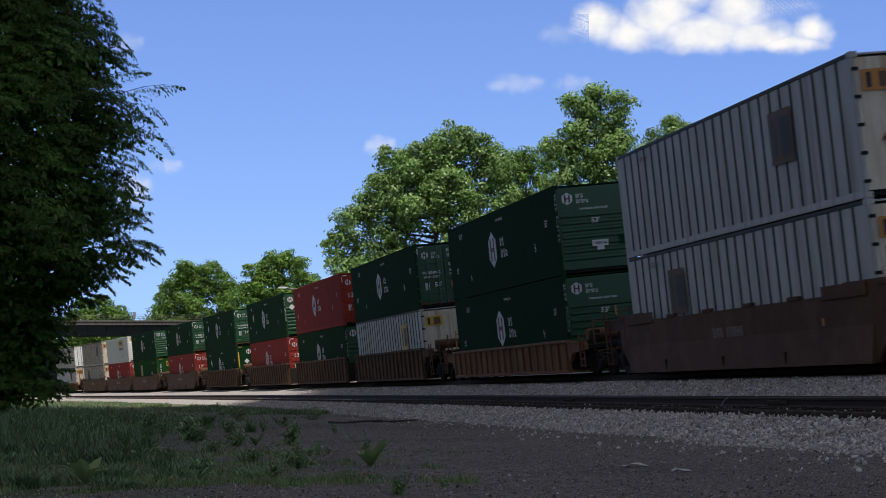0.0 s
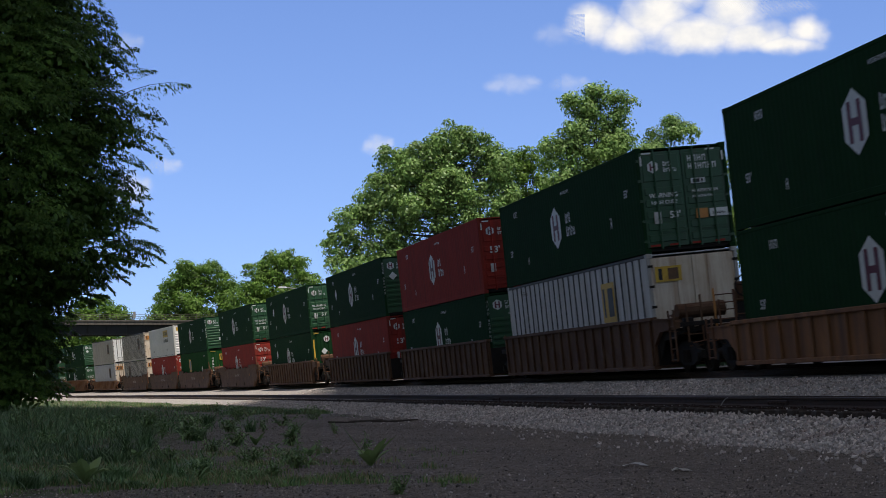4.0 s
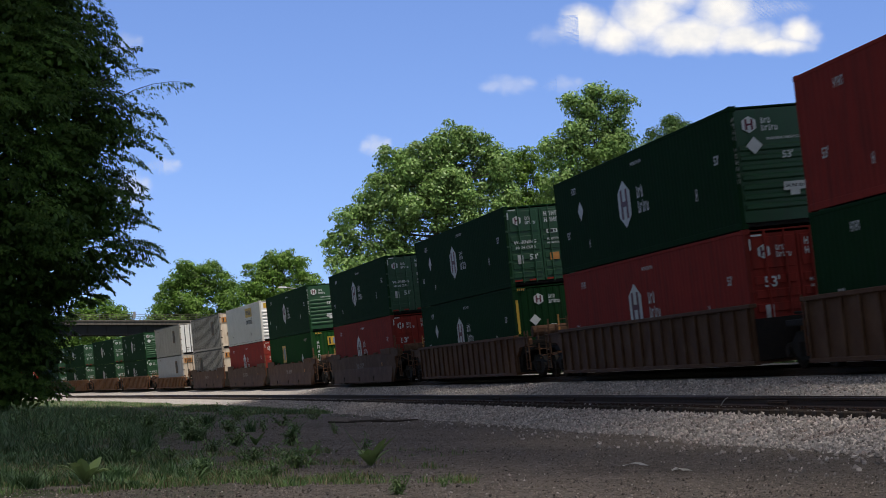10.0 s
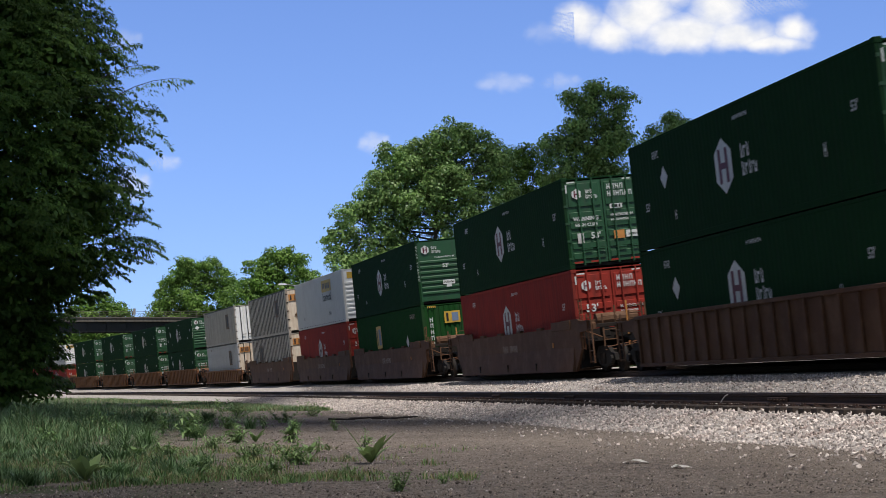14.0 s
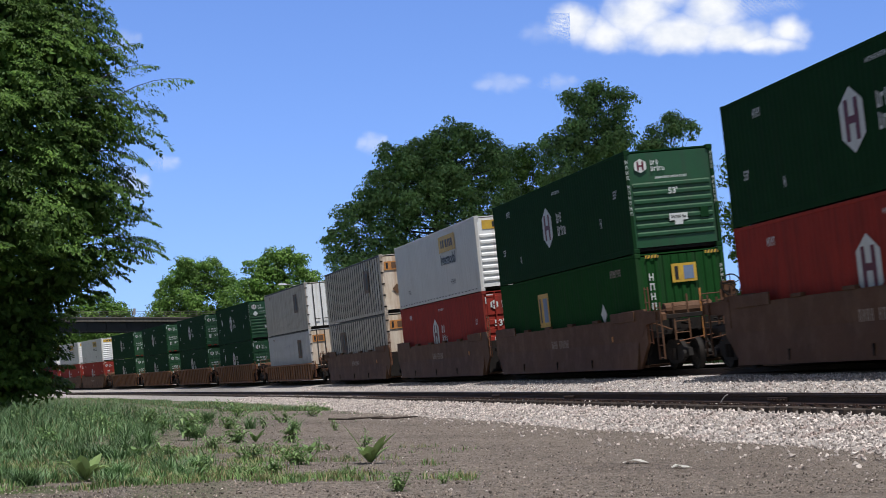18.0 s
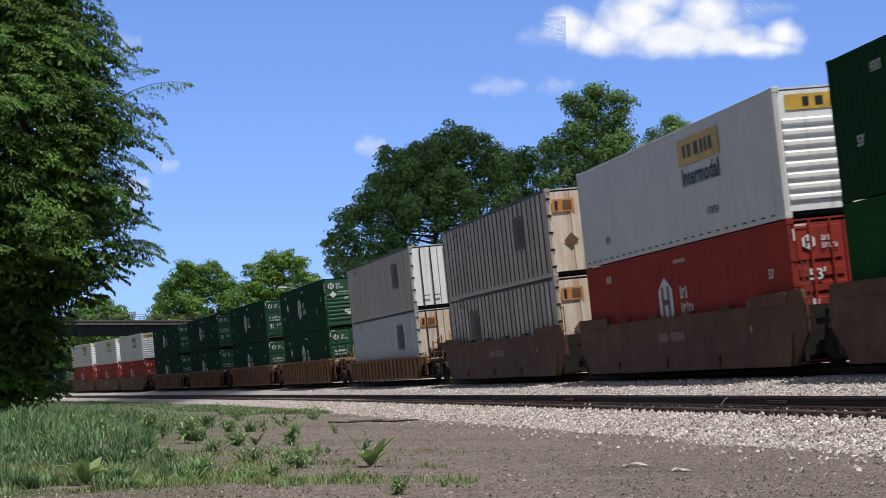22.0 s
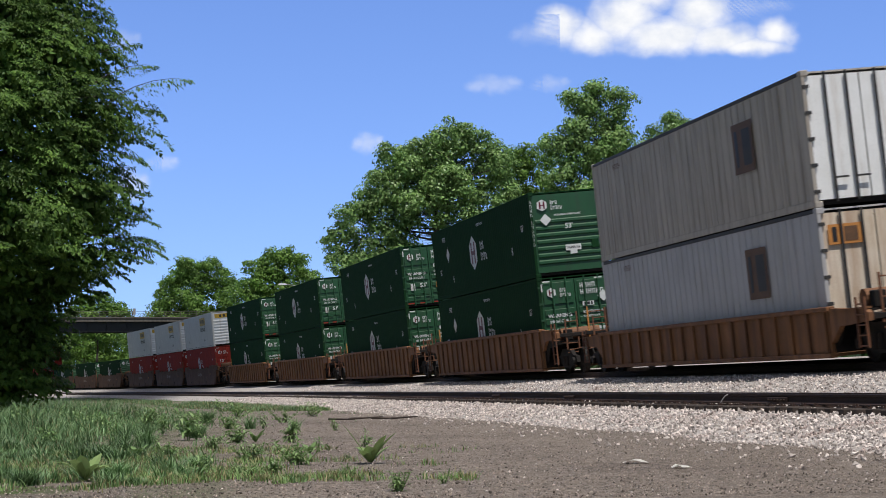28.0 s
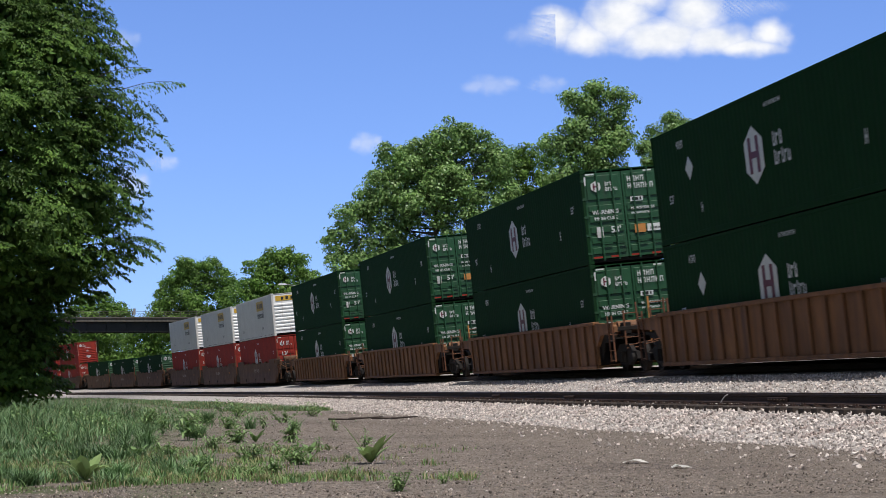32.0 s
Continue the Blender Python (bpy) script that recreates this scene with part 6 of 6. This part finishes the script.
# ---- clouds ----
def cloud_mat(name, blobs, k, seed, soft, whiteness, fine):
    """Soft-edged vapour made of rounded masses (x, z, width, height), torn towards the rim."""
    m = bpy.data.materials.new(name)
    m.use_nodes = True
    n, l = m.node_tree.nodes, m.node_tree.links
    tc = n.new("ShaderNodeTexCoord")
    def math_node(op, a, b):
        x = n.new("ShaderNodeMath")
        x.operation = op
        for i, v in enumerate((a, b)):
            if isinstance(v, (int, float)):
                x.inputs[i].default_value = v
            else:
                l.new(v, x.inputs[i])
        return x.outputs[0]
    def puff(scale, detail, shift):
        mp = n.new("ShaderNodeMapping")
        mp.inputs["Scale"].default_value, mp.inputs["Location"].default_value = (scale * fine / k, 1, 1.4 * scale * fine / k), (seed + shift, 0, seed)
        l.new(tc.outputs["Object"], mp.inputs[0])
        no = n.new("ShaderNodeTexNoise")
        no.inputs["Scale"].default_value, no.inputs["Detail"].default_value, no.inputs["Roughness"].default_value = 1.0, detail, .55
        l.new(mp.outputs[0], no.inputs["Vector"])
        return no.outputs["Fac"]
    warp = n.new("ShaderNodeTexNoise")
    warp.inputs["Scale"].default_value, warp.inputs["Detail"].default_value = .012 * fine / k, 3
    l.new(tc.outputs["Object"], warp.inputs["Vector"])
    bend = n.new("ShaderNodeVectorMath")
    bend.operation = "MULTIPLY_ADD"
    bend.inputs[1].default_value, bend.inputs[2].default_value = (70 * k / fine, 0, 48 * k / fine), (-35 * k / fine, 0, -24 * k / fine)
    l.new(warp.outputs["Color"], bend.inputs[0])
    bent = n.new("ShaderNodeVectorMath")
    l.new(tc.outputs["Object"], bent.inputs[0])
    l.new(bend.outputs[0], bent.inputs[1])
    total = None
    for x, z, w, h in blobs:
        mp = n.new("ShaderNodeMapping")
        mp.inputs["Scale"].default_value = (1 / (w * k), 0, 1 / (h * k))
        mp.inputs["Location"].default_value = (-x / w, 0, -z / h)
        l.new(bent.outputs[0], mp.inputs[0])
        g = n.new("ShaderNodeTexGradient")
        g.gradient_type = "SPHERICAL"
        l.new(mp.outputs[0], g.inputs[0])
        total = g.outputs["Fac"] if total is None else math_node("MAXIMUM", total, g.outputs["Fac"])
    torn = math_node("MULTIPLY", math_node("SUBTRACT", puff(.018, 7, 0), .5), .55)
    body = math_node("ADD", total, torn)
    r = n.new("ShaderNodeMapRange")
    r.interpolation_type = "SMOOTHSTEP"
    r.inputs["From Min"].default_value, r.inputs["From Max"].default_value = 0.1, 0.1 + soft
    r.inputs["To Max"].default_value = whiteness
    l.new(body, r.inputs["Value"])
    rim = n.new("ShaderNodeMapRange")
    rim.inputs["From Min"].default_value, rim.inputs["From Max"].default_value = 0.0, 0.3
    l.new(total, rim.inputs["Value"])
    tone = n.new("ShaderNodeMix")
    tone.data_type = "RGBA"
    tone.inputs[6].default_value, tone.inputs[7].default_value = (.84, .87, .93, 1), (1, 1, 1, 1)
    tr = n.new("ShaderNodeMapRange")
    tr.inputs["From Min"].default_value, tr.inputs["From Max"].default_value = .35, .6
    l.new(puff(.02, 5, 3), tr.inputs["Value"])
    l.new(tr.outputs[0], tone.inputs[0])
    e = n.new("ShaderNodeEmission")
    l.new(tone.outputs[2], e.inputs[0])
    t = n.new("ShaderNodeBsdfTransparent")
    ms = n.new("ShaderNodeMixShader")
    l.new(math_node("MULTIPLY", r.outputs[0], rim.outputs[0]), ms.inputs[0])
    l.new(t.outputs[0], ms.inputs[1])
    l.new(e.outputs[0], ms.inputs[2])
    l.new(ms.outputs[0], n["Material Output"].inputs["Surface"])
    return m


DRIFT = []


def sky_cloud(px, py, w, h, blobs, seed, soft, white, dx, dy, label):
    """A far bank of vapour in the open sky; it drifts by dx, dy."""
    d = 4200.0
    k = d / 3215
    m = cloud_mat("cloud_vapour", blobs, k, seed, soft, white, 1.0 if w > 400 else 2.2)
    bm = bmesh.new()
    poly(bm, ((-w * k / 2, 0, -h * k / 2), (w * k / 2, 0, -h * k / 2), (w * k / 2, 0, h * k / 2), (-w * k / 2, 0, h * k / 2)))
    ob = tagged(part("cloud", bm, m), label, "cloud", "clouds")
    a = sight(px, py, d)
    DRIFT.append((ob, a, sight(px + dx, py + dy, d)))
    ob.location = a


def wisp(w, h):
    return [(0, 0, w / 2, h / 2), (-w * .2, -h * .05, w * .3, h * .35), (w * .22, h * .05, w * .25, h * .3)]


sky_cloud(1240, 30, 620, 260, [(-175, -15, 62, 50), (-120, -30, 90, 48), (-60, 0, 100, 70), (-30, 40, 90, 60), (20, -30, 150, 52), (75, 10, 95, 85), (115, -38, 120, 45), (165, -52, 95, 34), (205, -28, 60, 40)], 1.3, .75, .98, -76, 12, "bright white cumulus cloud in blue sky")
sky_cloud(995, 62, 110, 70, wisp(90, 55), 2.4, .9, .16, -60, 6, "faint wisp of cloud in blue sky")
sky_cloud(1380, 18, 240, 90, wisp(220, 60), 5.4, .9, .35, -60, 6, "faint wisp of cloud in blue sky")
sky_cloud(920, 150, 170, 70, wisp(140, 48), 4.1, .8, .25, -45, 8, "thin white wisp of cloud")
sky_cloud(1020, 150, 110, 60, wisp(95, 42), 6.2, .9, .22, -45, 8, "thin white wisp of cloud")
sky_cloud(675, 258, 100, 70, wisp(76, 52), 8.2, .8, .36, -25, 2, "small white puff of cloud")
sky_cloud(292, 292, 100, 60, wisp(86, 40), 2.2, .8, .3, -8, 0, "thin white wisp of cloud")
sky_cloud(235, 330, 110, 120, wisp(90, 90), 3.2, .8, .36, -6, 0, "thin white wisp of cloud")
sky_cloud(225, 70, 90, 70, wisp(80, 56), 7.2, .8, .16, -6, 0, "faint wisp of cloud in blue sky")

# two clouds that drift between the sun and the place: over the yard, then over the trees
CLOUD_H = 1400.0
CLOUDM = mat("dense_cloud_vapour", (.85, .85, .86), (.8, .8, .82), .01, 1.0, bump=0)
WIND = Vector((-4.5, 0, 0))


def thin_vapour(m, share):
    """Lets a share of the sunlight through a thinner cloud."""
    n, l = m.node_tree.nodes, m.node_tree.links
    ms = n.new("ShaderNodeMixShader")
    ms.inputs[0].default_value = share
    t = n.new("ShaderNodeBsdfTransparent")
    l.new(n["Principled BSDF"].outputs[0], ms.inputs[1])
    l.new(t.outputs[0], ms.inputs[2])
    l.new(ms.outputs[0], n["Material Output"].inputs["Surface"])
    return m


THINM = thin_vapour(mat("thin_cloud_vapour", (.85, .85, .86), (.8, .8, .82), .01, 1.0, bump=0), .72)


def overhead_at(shade, t):
    return Matrix.Translation(Vector(shade) + WIND * t + sun_dir * (CLOUD_H / sun_dir.z))


def overhead_cloud(half_x, half_y, seed, slant=0.0, fray=0.0, vapour=CLOUDM):
    bm = bmesh.new()
    rng = random.Random(seed)
    nx, ny = int(half_x / 7), int(half_y / 7)
    for i in range(-nx, nx + 1):
        for j in range(-ny, ny + 1):
            x, y = i * 7 + rng.uniform(-3, 3), j * 7 + rng.uniform(-3, 3)
            if (abs(x) / half_x) ** 4 + (abs(y) / half_y) ** 4 > 1:
                continue
            if fray and rng.random() < (x - half_x + fray) / fray:
                continue
            bmesh.ops.create_icosphere(bm, subdivisions=1, radius=rng.uniform(6.5, 8.5) if fray and x > half_x - fray else rng.uniform(7, 10), matrix=Matrix.Translation((x + slant * y, y, rng.uniform(-4, 10))) @ Matrix.Diagonal((1.1, 1, .6, 1)))
    if fray:
        for i in range(-nx, int((half_x - fray) / 7)):
            for y in range(62, 108, 7):
                bmesh.ops.create_icosphere(bm, subdivisions=1, radius=rng.uniform(7, 9), matrix=Matrix.Translation((i * 7 + slant * y, y, rng.uniform(-4, 10))) @ Matrix.Diagonal((1.1, 1, .6, 1)))
    return tagged(part("cloud", bm, vapour, smooth=True), "dense white cumulus cloud drifting overhead", "cloud", "clouds")


OVERHEAD = [(overhead_cloud(94, 66, 9, .4, 36), (-37, -6, 0)), (overhead_cloud(22, 40, 10, vapour=THINM), (86.5, 172, 0))]

motions()
